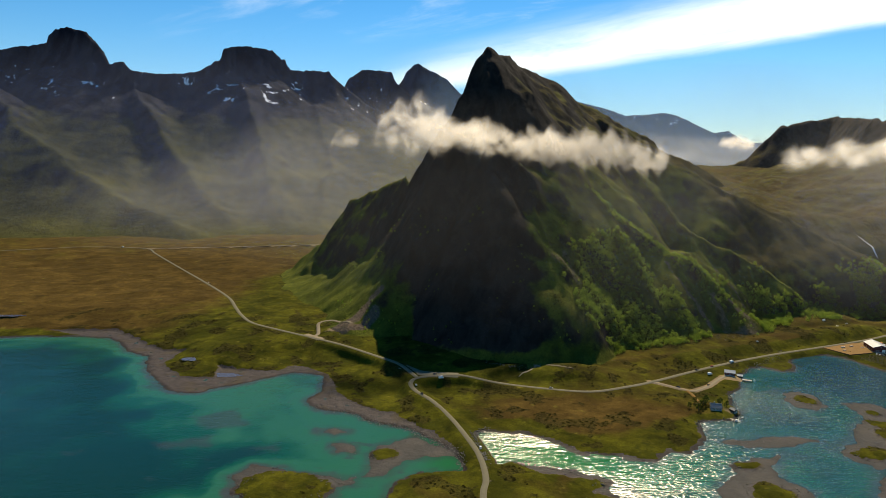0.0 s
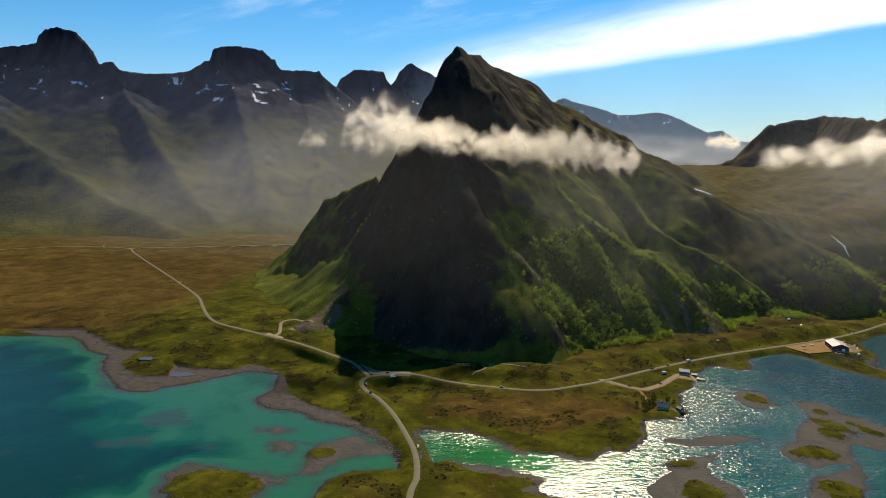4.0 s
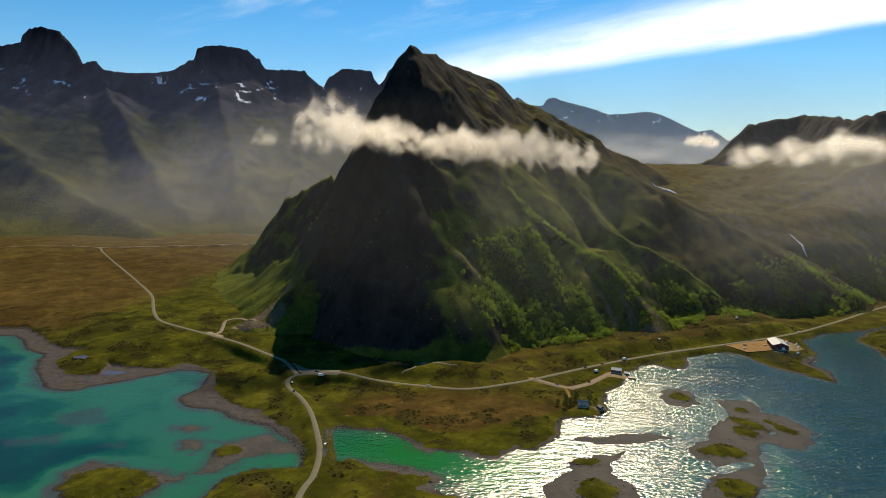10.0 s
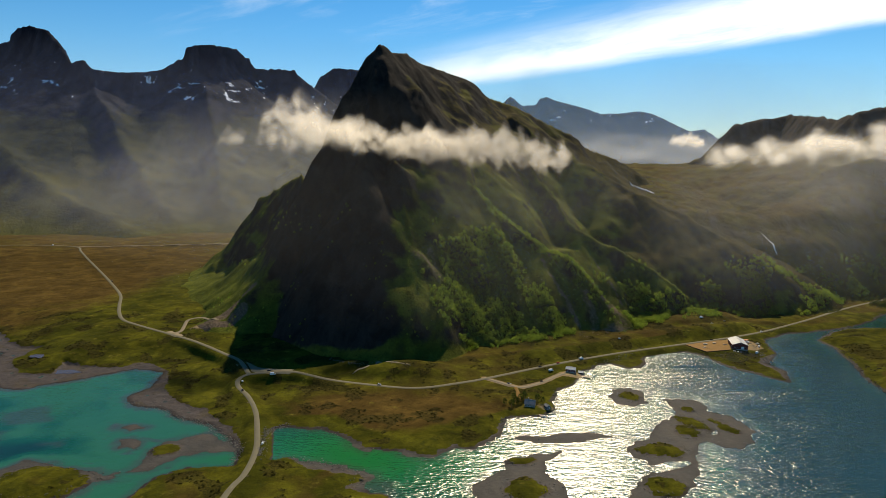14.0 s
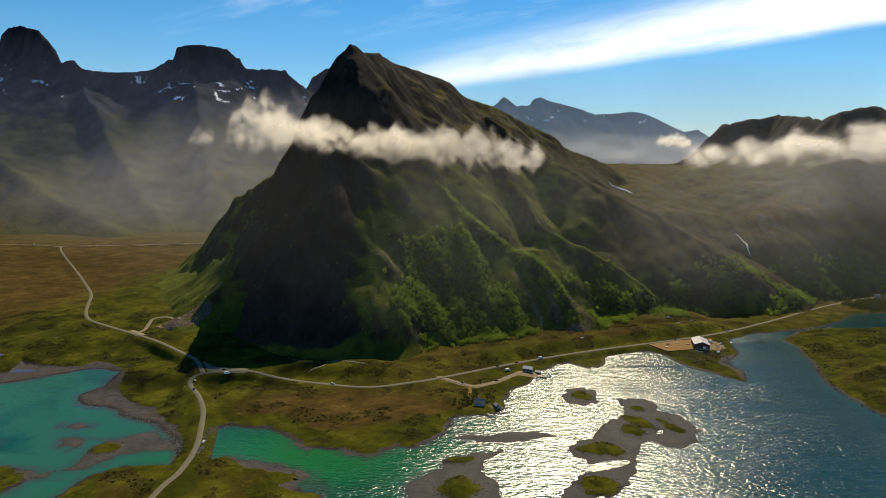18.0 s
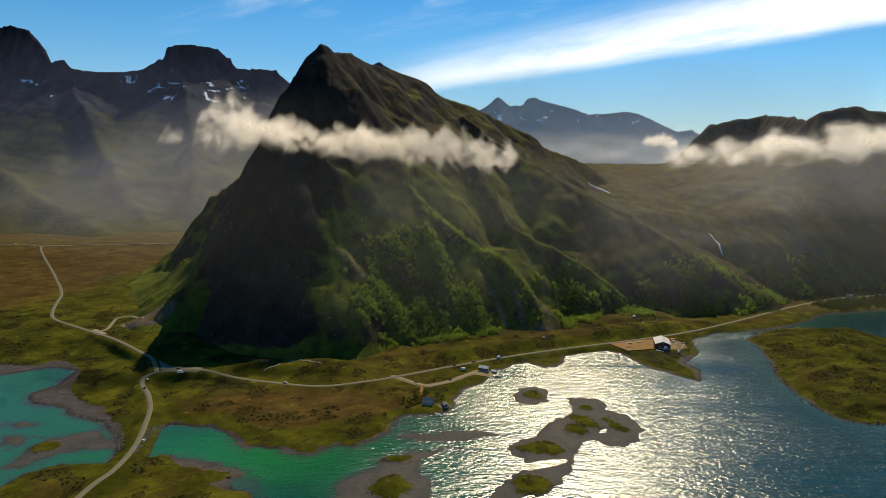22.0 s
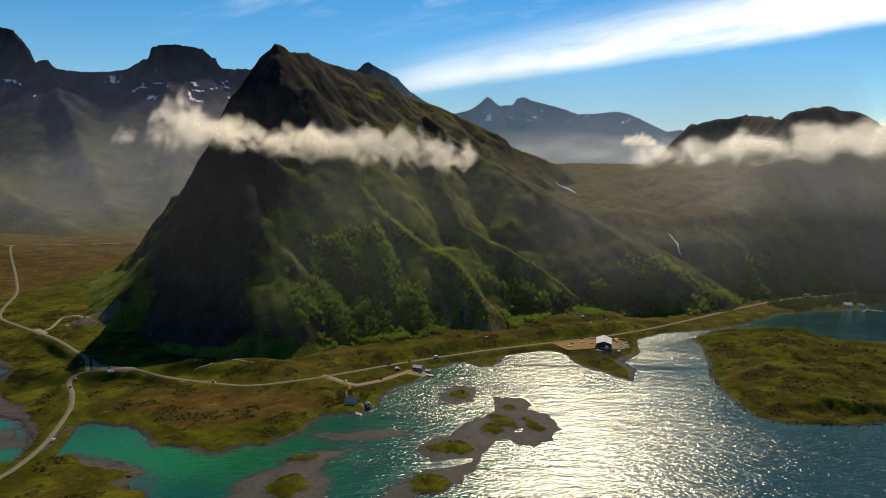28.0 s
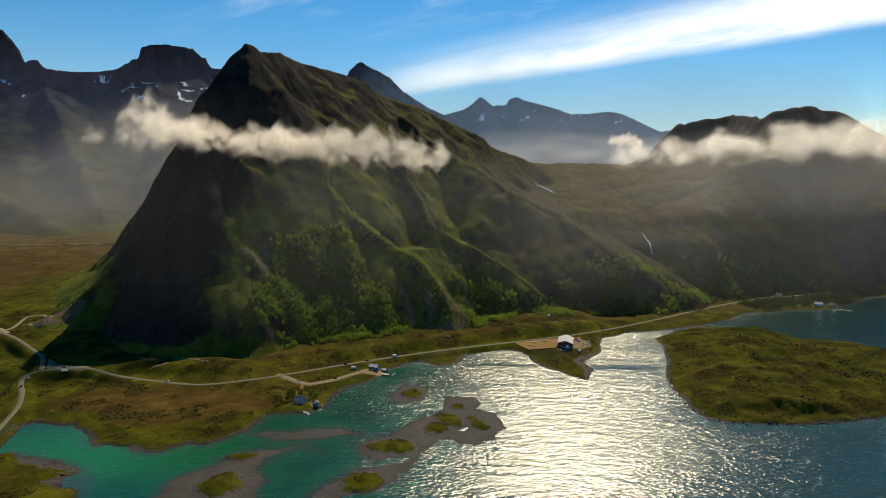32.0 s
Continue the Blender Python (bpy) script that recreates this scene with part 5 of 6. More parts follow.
def shore_share(x, y):
    h, mud, green, bare, shore, wet = land_height(x, y)
    return 0.35 * (np.abs(h - 0.45) < 0.55) * smooth(0.1, 0.5, fbm(x, y, 26, 3, 241))


hb = along([(725, 800), (713, 753), (689, 699), (675, 626), (680, 574), (700, 556), (781, 557), (862, 573), (1000, 560)], 420, 2.6)
stones("headland_rocks", "dark boulders along the headland's shore", hb[0], hb[1], rng.uniform(0.4, 1.3, 420), plain("dark_shore_rock", (0.05, 0.044, 0.035), 0.85, 2.0, 0.5, 0.1))
ox, oy = scatter(690, 1050, 570, 860, 6.0, lambda x, y: 0.75 * smooth(0.25, 0.5, fbm(x * 0.45, y, 30, 3, 247)) * (inside_of(x, y, HEADLAND) > 8))
stones("headland_outcrops", "low dark rock outcrops among the headland's grass", ox, oy, rng.uniform(0.6, 1.7, len(ox)), plain("outcrop_rock", (0.036, 0.031, 0.020), 0.9, 3.0, 0.5, 0.1))
tx, ty = scatter(-480, 760, 400, 840, 3.0, shore_share)
stones("shore_stones", "dark wet stones scattered along the tide line", tx, ty, rng.uniform(0.25, 0.8, len(tx)), plain("wet_stone", (0.05, 0.045, 0.04), 0.6, 2.0, 0.5, 0.1))
mx, my = scatter(-480, 140, 395, 860, 4.0, lambda x, y: (lambda l: 0.16 * (l[1] > 0.6) * (l[0] > 0.08) * smooth(-0.1, 0.4, fbm(x, y, 30, 3, 243)))(land_height(x, y)))
stones("mud_stones", "dark weedy stones scattered over the mud", mx, my, rng.uniform(0.2, 0.75, len(mx)), plain("weed_stone", (0.03, 0.027, 0.022), 0.8, 2.0, 0.5, 0.1))
ring = [(cx + math.cos(a) * rx * k, cy + math.sin(a) * ry * k) for cx, cy, rx, ry, turn in ISLETS for a, k in zip(rng.uniform(0, 6.28, 3 * (rx + ry)), rng.uniform(0.75, 1.25, 3 * (rx + ry)))]
ring = np.array(ring)
stones("islet_rocks", "dark weed-covered rocks round the grassy islets", ring[:, 0], ring[:, 1], rng.uniform(0.2, 0.7, len(ring)), plain("weedy_rock", (0.055, 0.048, 0.03), 0.8, 2.0, 0.5, 0.1))
vx, vy = scatter(640, 1300, 1070, 1700, 9.0, lambda x, y: 0.5 * smooth(0.05, 0.6, fbm(x, y, 60, 3, 261)))
stones("vale_rocks", "grey boulders strewn over the hanging valley", vx, vy, rng.uniform(0.5, 2.0, len(vx)), plain("lichen_rock", (0.13, 0.12, 0.10), 0.9, 3.0, 0.5, 0.1))
fx, fy = scatter(-190, 470, 790, 930, 3.0, lambda x, y: 0.8 * smooth(0.3, 0.8, peak_scree(x, y, 0 * x)))
stones("scree", "grey scree blocks on the mountain slope", fx, fy, rng.uniform(0.3, 1.2, len(fx)), plain("scree_stone", (0.14, 0.108, 0.076), 0.9, 3.0, 0.5, 0.1))


# ---------- things ----------
def part(name, bm, mat, parent, label=""):
    """One mesh object under a thing or a part."""
    me = bpy.data.meshes.new(name)
    bmesh.ops.recalc_face_normals(bm, faces=bm.faces)
    bm.to_mesh(me)
    bm.free()
    me.materials.append(mat)
    ob = new(name, me)
    ob.parent = parent
    if label:
        ob["label"] = label
    return ob


def thing(name, label, category, m, group=""):
    ob = tagged(new(name), label, category, group)
    ob.matrix_world = m
    return ob


def box(x0, x1, y0, y1, z0, z1, bevel=0.0, bm=None):
    bm = bm or bmesh.new()
    made = bmesh.ops.create_cube(bm, size=1.0, matrix=Matrix.LocRotScale(((x0 + x1) / 2, (y0 + y1) / 2, (z0 + z1) / 2), None, (x1 - x0, y1 - y0, z1 - z0)))
    if bevel:
        bmesh.ops.bevel(bm, geom=list({e for v in made["verts"] for e in v.link_edges}), offset=bevel, segments=1, affect="EDGES")
    return bm


def rod(a, b, r0, r1=None, sides=6, bm=None):
    bm = bm or bmesh.new()
    a, b = Vector(a), Vector(b)
    m = Matrix.Translation((a + b) / 2) @ (b - a).to_track_quat("Z", "Y").to_matrix().to_4x4()
    bmesh.ops.create_cone(bm, cap_ends=True, segments=sides, radius1=r0, radius2=r1 if r1 is not None else r0, depth=(b - a).length, matrix=m)
    return bm


def prism(profile, y0, y1, bm=None):
    """An outline in x and z drawn out along y."""
    bm = bm or bmesh.new()
    a = [bm.verts.new((x, y0, z)) for x, z in profile]
    b = [bm.verts.new((x, y1, z)) for x, z in profile]
    n = len(profile)
    bm.faces.new(a)
    bm.faces.new(b[::-1])
    for i in range(n):
        bm.faces.new((a[i], b[i], b[(i + 1) % n], a[(i + 1) % n]))
    return bm


def at(x, y, turn=0.0, lift=0.0, sea=False):
    z = 0.0 if sea else float(ground_at(x, y)[0])
    return pose(x, y, z + lift, 0, 0, turn)


TIN = plain("grey_metal_roofing", (0.48, 0.47, 0.44), 0.6, 2.0, 0.25, 0.02, 0.0)
RED = plain("dark_red_boards", (0.11, 0.022, 0.016), 0.8, 1.2, 0.35)
WHITE = plain("white_paint", (0.78, 0.77, 0.74), 0.5, 1.2, 0.15)
SLATE = plain("blue_grey_slate", (0.17, 0.168, 0.162), 0.7, 1.0, 0.3)
DARKWOOD = plain("tarred_boards", (0.055, 0.040, 0.032), 0.85, 1.0, 0.35)
PALEWOOD = plain("weathered_boards", (0.42, 0.34, 0.25), 0.8, 1.0, 0.35)
CONCRETE = plain("stained_concrete", (0.34, 0.32, 0.29), 0.9, 2.0, 0.35)
CHIP = plain("tan_wood_chip", (0.21, 0.125, 0.046), 0.95, 4.0, 0.6, 0.1)
GLASS = plain("dark_window_glass", (0.02, 0.025, 0.03), 0.08, 1.0, 0.1, 0.0)
RUBBER = plain("tyre_rubber", (0.02, 0.02, 0.02), 0.8, 0.3, 0.2)
STEEL = plain("dull_steel", (0.45, 0.45, 0.46), 0.4, 0.5, 0.2, 0.0, 0.8)
LAMP_W = plain("clear_lamp_glass", (0.7, 0.7, 0.68), 0.2, 0.2, 0.1, 0.0)
LAMP_R = plain("red_lamp_glass", (0.35, 0.01, 0.01), 0.2, 0.2, 0.1, 0.0)
ORANGE = plain("orange_paint", (0.55, 0.17, 0.03), 0.6, 1.0, 0.25)
NET = plain("pole_wood", (0.16, 0.13, 0.10), 0.9, 0.8, 0.4)
PAINTS = {n: plain(n + "_car_paint", c, 0.25, 2.0, 0.1, 0.0) for n, c in (("white", (0.78, 0.78, 0.77)), ("black", (0.015, 0.015, 0.017)), ("silver", (0.42, 0.43, 0.44)), ("red", (0.35, 0.02, 0.02)), ("blue", (0.03, 0.07, 0.20)))}


def wheels(top, xs, half, r):
    for x in xs:
        for s in (-1, 1):
            tyre = part("wheel", rod((x, s * (half - 0.20), r), (x, s * half, r), r, None, 14), RUBBER, top)
            part("rim", rod((x, s * (half - 0.02), r), (x, s * (half + 0.015), r), r * 0.6, None, 10), STEEL, tyre, "bright metal rim")


def car(m, paint, label, kind="car"):
    top = thing("car" if kind == "car" else "camper_van", label, "car" if kind == "car" else "van", m, "vehicles by the road")
    if kind == "car":
        length, half, belt, roof, r = 4.4, 0.88, 0.92, 1.48, 0.32
        body = prism([(-2.2, 0.35), (-2.2, 0.80), (-2.05, 0.92), (0.95, belt), (1.9, 0.80), (2.2, 0.62), (2.2, 0.35)], -half, half)
        cab = prism([(-1.95, belt - 0.02), (-1.55, roof - 0.10), (-1.30, roof - 0.05), (0.10, roof - 0.05), (0.95, belt - 0.02)], -half + 0.10, half - 0.10)
        lid = prism([(-1.50, roof - 0.06), (-1.35, roof), (0.0, roof), (0.15, roof - 0.06)], -half + 0.13, half - 0.13)
        axle = (-1.35, 1.35)
    else:
        length, half, belt, roof, r = 6.0, 1.05, 1.2, 2.75, 0.36
        body = prism([(-3.0, 0.45), (-3.0, 2.6), (-2.85, roof), (1.2, roof), (1.75, 2.3), (2.15, 1.25), (2.9, 1.0), (3.0, 0.75), (3.0, 0.45)], -half, half)
        cab = prism([(1.55, 1.30), (1.35, 2.05), (1.84, 2.12), (2.17, 1.30)], -half - 0.01, half + 0.01)
        lid = box(-1.6, -0.6, -0.5, 0.5, roof - 0.02, roof + 0.14, 0.04)
        axle = (-1.9, 1.95)
    bmesh.ops.bevel(body, geom=[e for e in body.edges if abs(e.verts[0].co.y - e.verts[1].co.y) < 0.01], offset=0.06, segments=1, affect="EDGES")
    part("body", body, PAINTS[paint], top)
    part("windows", cab, GLASS, top, "dark tinted glass")
    part("roof", lid, PAINTS[paint] if kind == "car" else WHITE, top)
    wheels(top, axle, half, r)
    x1 = length / 2
    for s in (-1, 1):
        part("headlight", box(x1 - 0.06, x1 + 0.015, s * half * 0.78 - 0.16, s * half * 0.78 + 0.16, 0.58, 0.74, 0.02), LAMP_W, top, "clear headlight")
        part("tail_light", box(-x1 - 0.015, -x1 + 0.05, s * half * 0.82 - 0.12, s * half * 0.82 + 0.12, 0.62, 0.86, 0.02), LAMP_R, top, "red tail light")
    part("bumper", box(x1 - 0.04, x1 + 0.05, -half * 0.9, half * 0.9, 0.36, 0.52, 0.03), RUBBER, top, "dark plastic bumper")
    return top


def gable(top, w, l, wall, ridge, mats, over=0.5, rows=(), door=None, pieces=9):
    """Walls, two roof slopes of sheets, windows with frames, doors. The ridge runs along y."""
    wm, rm, tm = mats
    part("wall", prism([(-w / 2, -1.0), (-w / 2, wall), (0, ridge - 0.12), (w / 2, wall), (w / 2, -1.0)], -l / 2, l / 2), wm, top)
    part("foundation", box(-w / 2 - 0.08, w / 2 + 0.08, -l / 2 - 0.08, l / 2 + 0.08, -1.2, 0.35), CONCRETE, top, "low concrete foundation")
    rise = (ridge - wall) / (w / 2)
    for s in (-1, 1):
        slope = part("roof", prism([(0, ridge), (s * (w / 2 + over), wall - over * rise), (s * (w / 2 + over), wall - over * rise + 0.16), (0, ridge + 0.16)], -l / 2 - over, l / 2 + over), rm, top)
        step = (l + 2 * over) / pieces
        for k in range(pieces + 1):
            y = -l / 2 - over + k * step
            bm = rod((0, y, ridge + 0.18), (s * (w / 2 + over), y, wall - over * rise + 0.18), 0.05, None, 4)
            part("roof_seam", bm, rm, slope)
    part("ridge_cap", prism([(-0.25, ridge + 0.10), (0, ridge + 0.24), (0.25, ridge + 0.10)], -l / 2 - over, l / 2 + over), rm, top)
    for s in (-1, 1):
        for k, e in ((0, -1), (1, 1)):
            y = e * (l / 2 + over)
            part("barge_board", prism([(0, ridge - 0.12), (s * (w / 2 + over), wall - over * rise - 0.12), (s * (w / 2 + over), wall - over * rise + 0.14), (0, ridge + 0.14)], y - 0.03, y + 0.06), tm, top, "pale barge board")
    for face, u, z0, ww, hh in rows:
        if face in "sn":
            e = -1 if face == "s" else 1
            y = e * l / 2
            win = part("window", box(u - ww / 2, u + ww / 2, y - 0.04, y + 0.05, z0, z0 + hh), GLASS, top)
            fr = box(u - ww / 2 - 0.1, u + ww / 2 + 0.1, y - 0.09, y + 0.09, z0 - 0.1, z0)
            box(u - ww / 2 - 0.1, u + ww / 2 + 0.1, y - 0.09, y + 0.09, z0 + hh, z0 + hh + 0.1, 0, fr)
            box(u - ww / 2 - 0.1, u - ww / 2, y - 0.09, y + 0.09, z0, z0 + hh, 0, fr)
            box(u + ww / 2, u + ww / 2 + 0.1, y - 0.09, y + 0.09, z0, z0 + hh, 0, fr)
        else:
            e = -1 if face == "w" else 1
            x = e * w / 2
            win = part("window", box(x - 0.04, x + 0.05, u - ww / 2, u + ww / 2, z0, z0 + hh), GLASS, top)
            fr = box(x - 0.09, x + 0.09, u - ww / 2 - 0.1, u + ww / 2 + 0.1, z0 - 0.1, z0)
            box(x - 0.09, x + 0.09, u - ww / 2 - 0.1, u + ww / 2 + 0.1, z0 + hh, z0 + hh + 0.1, 0, fr)
            box(x - 0.09, x + 0.09, u - ww / 2 - 0.1, u - ww / 2, z0, z0 + hh, 0, fr)
            box(x - 0.09, x + 0.09, u + ww / 2, u + ww / 2 + 0.1, z0, z0 + hh, 0, fr)
        part("frame", fr, tm, win, "white window frame")
    if door:
        face, u, ww, hh = door
        y = -l / 2 if face == "s" else l / 2
        d = part("door", box(u - ww / 2, u + ww / 2, y - 0.07, y + 0.07, 0, hh, 0.02), tm, top)
        part("handle", box(u + ww * 0.35, u + ww * 0.42, y - 0.14, y + 0.14, hh * 0.45, hh * 0.5), STEEL, d, "steel handle")
    return top


def boat(m, length, hull_mat, label, cabin=True):
    top = thing("boat", label, "boat", m, "boats by the shore")
    bm = bmesh.new()
    rings = []
    for k in range(9):
        t = k / 8
        half = length * 0.16 * (1 - max(0.0, t - 0.45) ** 2 * 3.1)
        x, keel, rim = -length / 2 + t * length, -0.30 + 0.35 * max(0, t - 0.6), 0.55 + 0.5 * t * t
        rings.append([bm.verts.new((x, y * half, z)) for y, z in ((-1, rim), (-0.85, 0.1), (0, keel), (0.85, 0.1), (1, rim))])
    for a, b in zip(rings[:-1], rings[1:]):
        for i in range(4):
            bm.faces.new((a[i], b[i], b[i + 1], a[i + 1]))
    bm.faces.new(rings[0])
    bmesh.ops.solidify(bm, geom=bm.faces[:], thickness=0.06)
    part("hull", bm, hull_mat, top)
    part("deck", box(-length * 0.45, length * 0.2, -length * 0.13, length * 0.13, 0.30, 0.38), PALEWOOD, top, "pale wooden deck")
    if cabin:
        c = part("cabin", prism([(-length * 0.12, 0.38), (-length * 0.10, 1.75), (length * 0.10, 1.75), (length * 0.18, 0.38)], -length * 0.10, length * 0.10), WHITE, top)
        part("window", box(-length * 0.08, length * 0.10, -length * 0.103, length * 0.103, 1.15, 1.55), GLASS, c, "dark cabin window")
        part("mast", rod((-length * 0.1, 0, 1.7), (-length * 0.1, 0, 3.4), 0.05, 0.03), STEEL, top)
    for y in (-1, 1):
        part("gunwale", rod((-length / 2, y * length * 0.16, 0.58), (length * 0.18, y * length * 0.155, 0.76), 0.05), DARKWOOD, top)
    return top


def jetty(m, length, width, label):
    top = thing("jetty", label, "jetty", m)
    n = int(length / 0.6)
    for k in range(n):
        part("plank", box(k * 0.6, k * 0.6 + 0.52, -width / 2, width / 2, 1.0, 1.08), PALEWOOD, top)
    for k in range(int(length / 3) + 1):
        for s in (-1, 1):
            part("post", rod((0.2 + k * 3, s * width * 0.4, -1.5), (0.2 + k * 3, s * width * 0.4, 1.0), 0.14), DARKWOOD, top)
    for s in (-1, 1):
        part("beam", box(0, n * 0.6, s * width * 0.4 - 0.08, s * width * 0.4 + 0.08, 0.84, 1.0), DARKWOOD, top)
    return top


# the fish barn, its yard and the drying racks
barn = thing("barn", "large dark red barn with a pale grey metal roof", "barn", pose(587, 796, 4.2, 0, 0, -14))
gable(barn, 19, 30, 6.0, 9.4, (RED, TIN, WHITE), 0.6, [("s", u, 1.4, 1.4, 1.1) for u in (-6.5, -3.2, 6.5)] + [("s", 0, 6.2, 1.6, 1.2)] + [("w", u, 1.6, 1.4, 1.1) for u in (-10, -5, 0, 5, 10)] + [("e", u, 1.6, 1.4, 1.1) for u in (-10, -5, 5, 10)],
      ("s", 3.0, 3.6, 3.6), 12)
yard = thing("storage_yard", "flat tan yard of wood chips behind a dark timber wall", "yard", pose(0, 0, 0))
bm = bmesh.new()
a = [bm.verts.new((x, y, 2.0)) for x, y in PAD]
b = [bm.verts.new((x, y, 4.75)) for x, y in PAD]
bm.faces.new(b)
for i in range(len(PAD)):
    bm.faces.new((a[i], a[(i + 1) % 5], b[(i + 1) % 5], b[i]))
part("surface", bm, CHIP, yard)
for p, q in ((PAD[0], PAD[1]), (PAD[1], PAD[2])):
    n = 14
    for k in range(n):
        u, v = Vector(p).lerp(Vector(q), k / n), Vector(p).lerp(Vector(q), (k + 0.93) / n)
        t = (v - u).normalized()
        o = Vector((t.y, -t.x)) * 0.18
        bm = bmesh.new()
        vs = [bm.verts.new((w.x, w.y, z)) for z in (1.2, 4.95) for w in (u, v, v + o, u + o)]
        for f in ((0, 1, 2, 3), (7, 6, 5, 4), (0, 4, 5, 1), (1, 5, 6, 2), (2, 6, 7, 3), (3, 7, 4, 0)):
            bm.faces.new([vs[i] for i in f])
        part("plank", bm, DARKWOOD, yard)
for x, y, turn, n in ((545, 800, -10, 3), (560, 806, 12, 2), (572, 800, 0, 2), (538, 786, 30, 2)):
    heap = thing("timber_stack", "pale stack of sawn timber in the yard", "timber", pose(x, y, 4.75, 0, 0, turn), "timber stacks")
    for k in range(n):
        for j in range(3):
            part("beam", box(-2.5, 2.5, -1.0 + j * 0.7, -0.4 + j * 0.7, k * 0.5, k * 0.5 + 0.46, 0.03), PALEWOOD, heap)


def rack(m, length, label):
    top = thing("drying_rack", label, "fish rack", m, "drying racks on the spit")
    for k in range(int(length / 5) + 1):
        for s in (-1, 1):
            part("pole", rod((k * 5, s * 1.6, -0.3), (k * 5, -s * 0.25, 3.2), 0.10, 0.07, 5), NET, top)
    for s, z in ((0.0, 2.9), (0.55, 2.0), (-0.55, 2.0), (1.05, 1.1), (-1.05, 1.1)):
        part("rail", rod((-0.6, s, z), (length + 0.6, s, z), 0.07, 0.06, 5), NET, top)
    return top


for k in range(7):
    x, y = 541 + k * 7.0, 757 + k * 2.6
    rack(at(x, y, -62), 36 - k * 2.6, "long grey wooden fish-drying rack standing on the grass spit")

car(at(601, 772, 40), "white", "white van parked beside the barn", "camper")
car(at(609, 815, 120), "white", "white camper van parked behind the barn", "camper")
boat(at(618, 800, 50, 0.5), 7.5, WHITE, "white motor boat hauled ashore by the barn")
boat(at(622, 812, 20, 0.5), 6.0, WHITE, "small white boat on the bank by the barn")
boat(at(607, 745, 80, 0.4), 5.0, DARKWOOD, "dark open rowing boat on the spit", False)
for x, y, t in ((603, 820, 10), (611, 822, 5)):
    c = thing("container", "orange steel container beside the barn", "container", at(x, y, t))
    part("body", box(-3, 3, -1.2, 1.2, 0, 2.5, 0.05), ORANGE, c)
    for k in range(12):
        part("rib", box(-2.8 + k * 0.5, -2.6 + k * 0.5, -1.26, 1.26, 0.1, 2.4), ORANGE, c)
for k in range(6):
    c = thing("fish_crate", "pale plastic fish crate by the barn wall", "crate", at(572 + 1.8 * k, 774 - 0.6 * k + (k % 2), 15 * k), "fish crates")
    part("box", box(-0.6, 0.6, -0.5, 0.5, 0, 0.75, 0.05), WHITE, c)
    part("rim", box(-0.66, 0.66, -0.56, 0.56, 0.68, 0.78, 0.03), WHITE, c)

# boathouse and cottage
GREYBLUE = plain("grey_blue_boards", (0.24, 0.23, 0.20), 0.7, 1.5, 0.3)
gable(thing("boathouse", "dark red boathouse with a pale metal roof by the water", "boathouse", at(340, 690, 68, 0.3)), 7, 11, 3.2, 5.4, (RED, TIN, WHITE), 0.4, [("w", u, 1.0, 1.0, 0.9) for u in (-3, 0, 3)], ("s", 0, 2.6, 2.6), 7)
gable(thing("boat_shed", "low dark shed with a grey roof beside the boathouse", "shed", at(352, 690, 68, 0.2)), 5, 6, 2.2, 3.6, (DARKWOOD, TIN, DARKWOOD), 0.3, [("w", 0, 0.9, 0.8, 0.6)], ("s", 0, 1.2, 1.9), 5)
jetty(pose(350, 679, 0.4, 0, 0, -25), 10, 4, "pale plank jetty in front of the boathouse")
boat(pose(364, 679, 0.2, 0, 0, 60), 6.5, WHITE, "small white motor boat moored at the jetty")
cottage = gable(thing("cottage", "pale grey cottage with a slate roof by the shore", "house", at(277, 585, 74, 0.2)), 7.5, 10, 3.2, 6.4, (GREYBLUE, SLATE, WHITE), 0.45,
                [("w", u, 1.0, 1.1, 1.2) for u in (-4, -1.4, 1.4, 4)] + [("e", u, 1.0, 1.1, 1.2) for u in (-4, 0, 4)] + [("s", u, 1.0, 1.1, 1.2) for u in (-2, 2)] + [("s", 0, 4.2, 1.0, 1.1), ("n", 0, 4.2, 1.0, 1.1)], ("n", 0.5, 1.1, 2.1), 8)
stack = part("chimney", box(-0.4, 0.4, 1.2, 2.0, 6.2, 8.1, 0.04), CONCRETE, cottage)
part("chimney_cap", box(-0.5, 0.5, 1.1, 2.1, 8.1, 8.25, 0.03), SLATE, stack)
gable(thing("shed", "small grey shed beside the cottage", "shed", at(294, 583, 20, 0.1)), 4.5, 6, 2.3, 3.8, (DARKWOOD, SLATE, WHITE), 0.3, [("s", -1.0, 0.9, 0.8, 0.8)], ("s", 1.0, 1.0, 1.9), 5)
boat(pose(288, 564, 0.15, 0, 0, -20), 7.5, WHITE, "white cabin boat moored below the cottage")
boat(at(299, 573, 40, 0.3), 4.5, WHITE, "small white dinghy drawn up on the shore", False)
jetty(pose(284, 570, 0.2, 0, 0, -70), 6, 2.2, "short weathered plank jetty below the cottage")

# ponds on the flats
for x, y, rx, ry, lab in PONDS:
    bm = bmesh.new()
    ring = [bm.verts.new((x + math.cos(k * 0.2618) * rx * (1 + 0.18 * math.sin(3 * k + x)), y + math.sin(k * 0.2618) * ry * (1 + 0.15 * math.cos(2 * k + y)), 0)) for k in range(24)]
    bm.faces.new(ring)
    z = float(land_height(np.array([x * 1.0]), np.array([y * 1.0]))[0][0]) + 0.45
    for v in bm.verts:
        v.co.z = z
    me = bpy.data.meshes.new("pond")
    bm.to_mesh(me)
    bm.free()
    me.materials.append(POND)
    tagged(new("pond", me), lab, "pond", kind="structure")

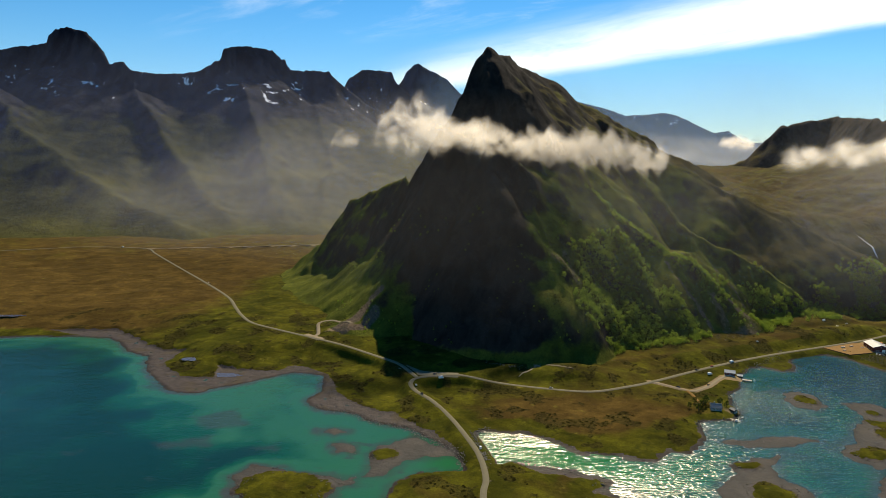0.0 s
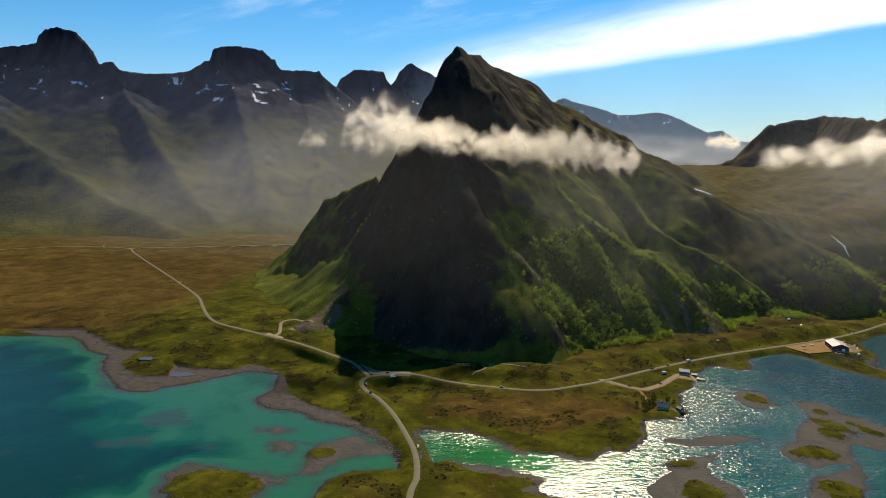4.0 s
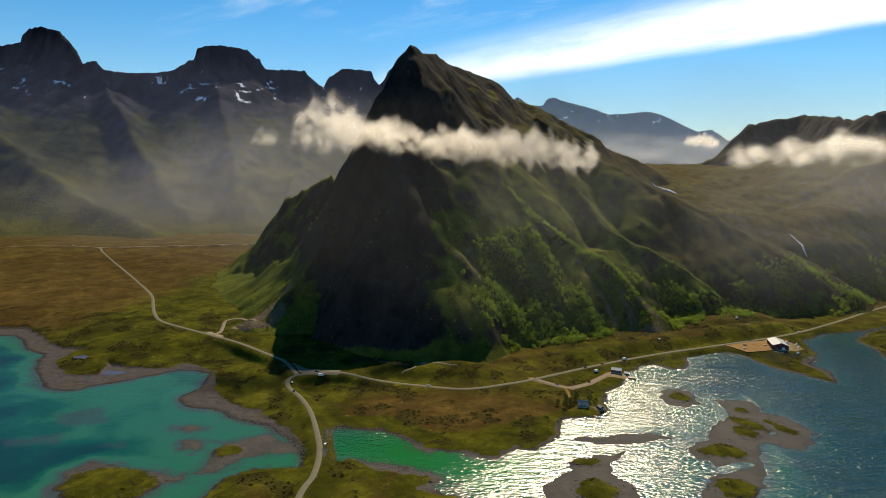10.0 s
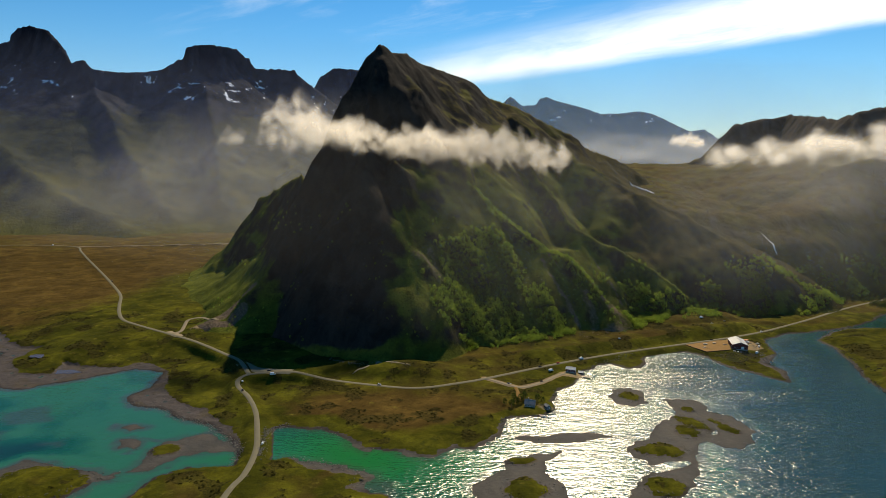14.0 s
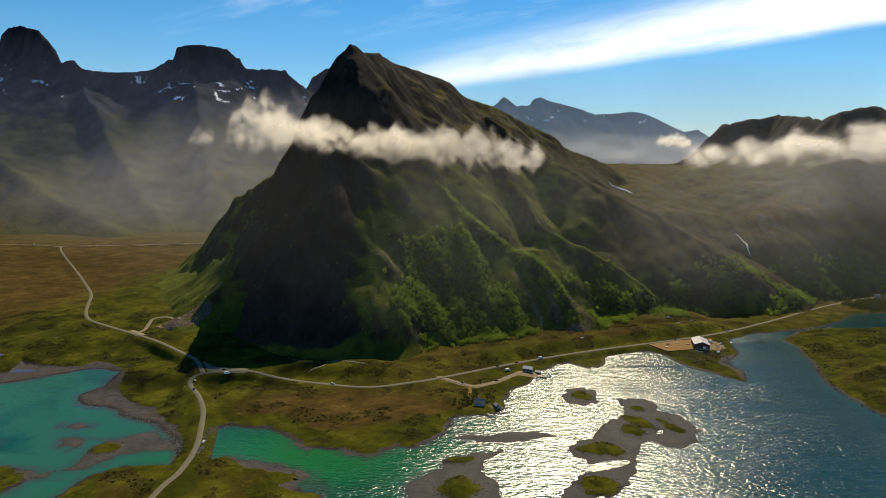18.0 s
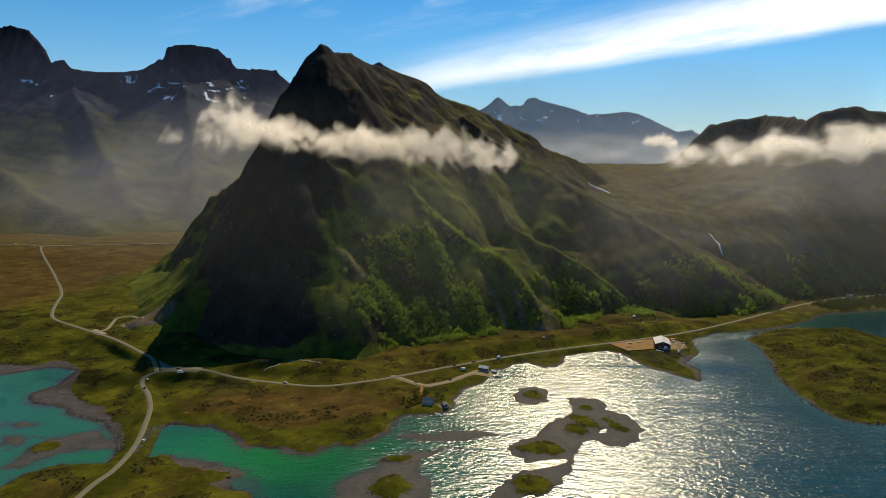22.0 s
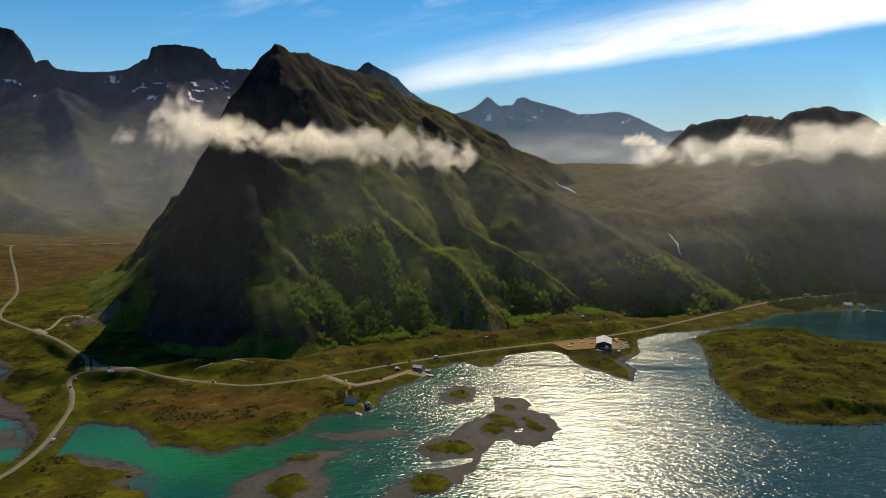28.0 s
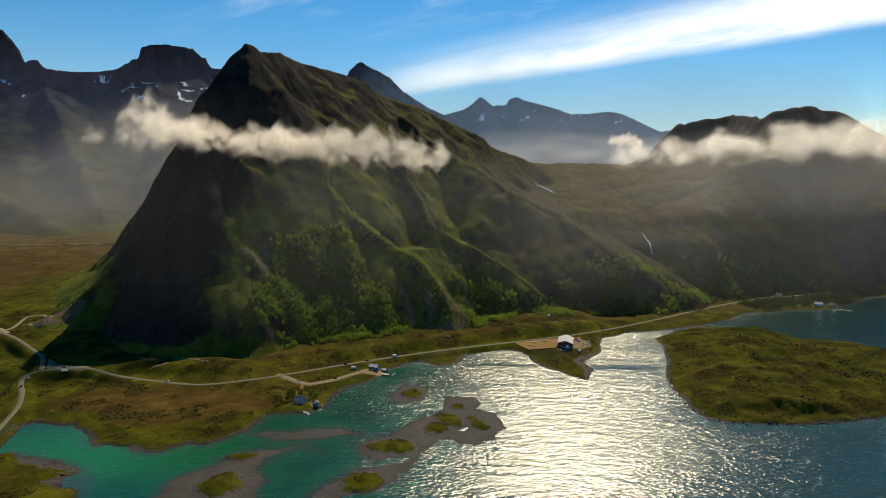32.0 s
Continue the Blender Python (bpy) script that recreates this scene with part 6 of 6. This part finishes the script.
# houses on the far shore
for x, y, t, w, l, mats, lab in ((1088, 1058, 80, 8, 13, (WHITE, TIN, WHITE), "white house with a pale roof on the far shore"), (1112, 1058, 60, 7, 9, (PALEWOOD, SLATE, WHITE), "small pale boathouse on the far shore"),
                                 (1040, 1100, 70, 7, 9, (WHITE, SLATE, WHITE), "small white house beside the coast road")):
    gable(thing("house", lab, "house", at(x, y, t, 0.2), "houses on the far shore"), w, l, 3.4, 6.2, mats, 0.4, [("w", u, 1.0, 1.1, 1.2) for u in (-l / 3, 0, l / 3)] + [("s", 0, 1.0, 1.1, 1.2)], ("s", 2.2, 1.0, 2.0), 6)
jetty(pose(1108, 1040, 0.3, 0, 0, -35), 26, 3, "long pale jetty on the far shore")
boat(pose(1100, 1030, 0.2, 0, 0, 20), 8, WHITE, "white cabin boat moored at the far jetty")

# vehicles
for x, y, t, paint, lab, kind in ((-26, 626, 110, "white", "white car on the bend of the road", "car"), (-19, 605, 115, "black", "black car near the bend of the road", "car"),
                                  (1, 646, 15, "white", "white camper van parked at the junction", "camper"), (-21, 661, -30, "silver", "silver car parked on the gravel at the junction", "car"),
                                  (-6, 657, 10, "black", "dark car parked on the gravel at the junction", "car"), (35, 492, 92, "white", "white car crossing the causeway", "car"),
                                  (262, 644, -40, "black", "black car parked on the gravel track", "car"), (300, 655, 42, "black", "dark car parked beside the gravel track", "car"),
                                  (316, 688, 20, "white", "white trailer-like van parked by the track", "camper"), (361, 730, 27, "white", "white camper van driving along the shore road", "camper"),
                                  (329, 713, 29, "red", "red car driving along the shore road", "car"), (305, 699, 30, "black", "dark car driving along the shore road", "car"),
                                  (428, 799, 30, "white", "white car parked on the old road", "car"), (563, 822, 20, "black", "black car parked at the yard entrance", "car"),
                                  (583, 905, 30, "white", "white camper van parked on the lay-by", "camper"), (590, 884, 20, "white", "white car parked below the lay-by", "car"),
                                  (620, 908, 15, "silver", "silver car parked on the lay-by", "car"), (-436, 1129, 125, "black", "dark car driving across the heath", "car"),
                                  (-445, 1144, 125, "silver", "silver car driving across the heath", "car"), (-839, 1588, 165, "white", "white camper van far off on the heath road", "camper"),
                                  (655, 866, 33, "white", "white car driving along the fjord", "car"), (120, 634, -10, "silver", "silver car driving along the shore road", "car")):
    m = at(x, y, t, 0.12)
    if to_line(np.array([float(x)]), np.array([float(y)]), ROAD_MAIN)[0][0] < 4 or to_line(np.array([float(x)]), np.array([float(y)]), ROAD_WEST)[0][0] < 4:
        m.translation.z = float(ground_at(x, y)[0]) + 0.42
    car(m, paint, lab, kind)


# trees
LEAF_DARK = material("dark_tree_leaves", leaf_nodes((0.020, 0.034, 0.008), (0.050, 0.070, 0.014)))


def shore_wood_share(x, y):
    near = to_line(x, y, [(975, 1052), (1010, 1072), (1060, 1086), (1120, 1106), (1200, 1130)])[0]
    road = np.minimum(to_line(x, y, ROAD_MAIN)[0], to_line(x, y, ROAD_EAST)[0])
    return 0.85 * smooth(46, 18, near + 14 * fbm(x, y, 30, 3, 271)) * smooth(5, 9, road) * (land_height(x, y)[0] > 1.2)


qx, qy = scatter(930, 1260, 1010, 1180, 5.0, shore_wood_share)
thicket("shore_woods", "dark leafy trees along the far shore and the coast road", qx, qy, rng.uniform(2.0, 3.8, len(qx)), bushes, LEAF_DARK)


def tree(m, high, label, seed):
    top = thing("tree", label, "tree", m, "trees by the houses")
    r = random.Random(seed)
    bm = rod((0, 0, -0.4), (0, 0, high * 0.75), high * 0.035, high * 0.01, 7)
    for k in range(5):
        a, z = k * 1.3 + r.random(), high * (0.25 + 0.1 * k)
        rod((0, 0, z), (math.cos(a) * high * 0.24, math.sin(a) * high * 0.24, z + high * 0.2), high * 0.014, high * 0.004, 5, bm)
    part("trunk", bm, BARK, top)
    p, f = clump(130, high * 0.36, high * 0.86, high * 0.085, seed)
    p[:, 2] += high * 0.16
    crown = new("crown", raw_mesh("crown", p, f, LEAF_DARK))
    crown.parent = top


for k, (x, y, h) in enumerate(((268, 593, 9), (273, 599, 9), (263, 588, 8), (286, 596, 8), (291, 592, 7), (258, 581, 8), (262, 600, 7), (252, 588, 6), (1080, 1075, 8), (1100, 1078, 9), (1122, 1080, 8), (1128, 1112, 9), (1150, 1118, 8), (1158, 1150, 10),
                               (1180, 1150, 9), (1060, 1090, 8), (1030, 1088, 7), (1195, 1160, 9), (1142, 1150, 9))):
    tree(at(x, y, 40 * k), h, "leafy green birch beside the houses", 400 + k)
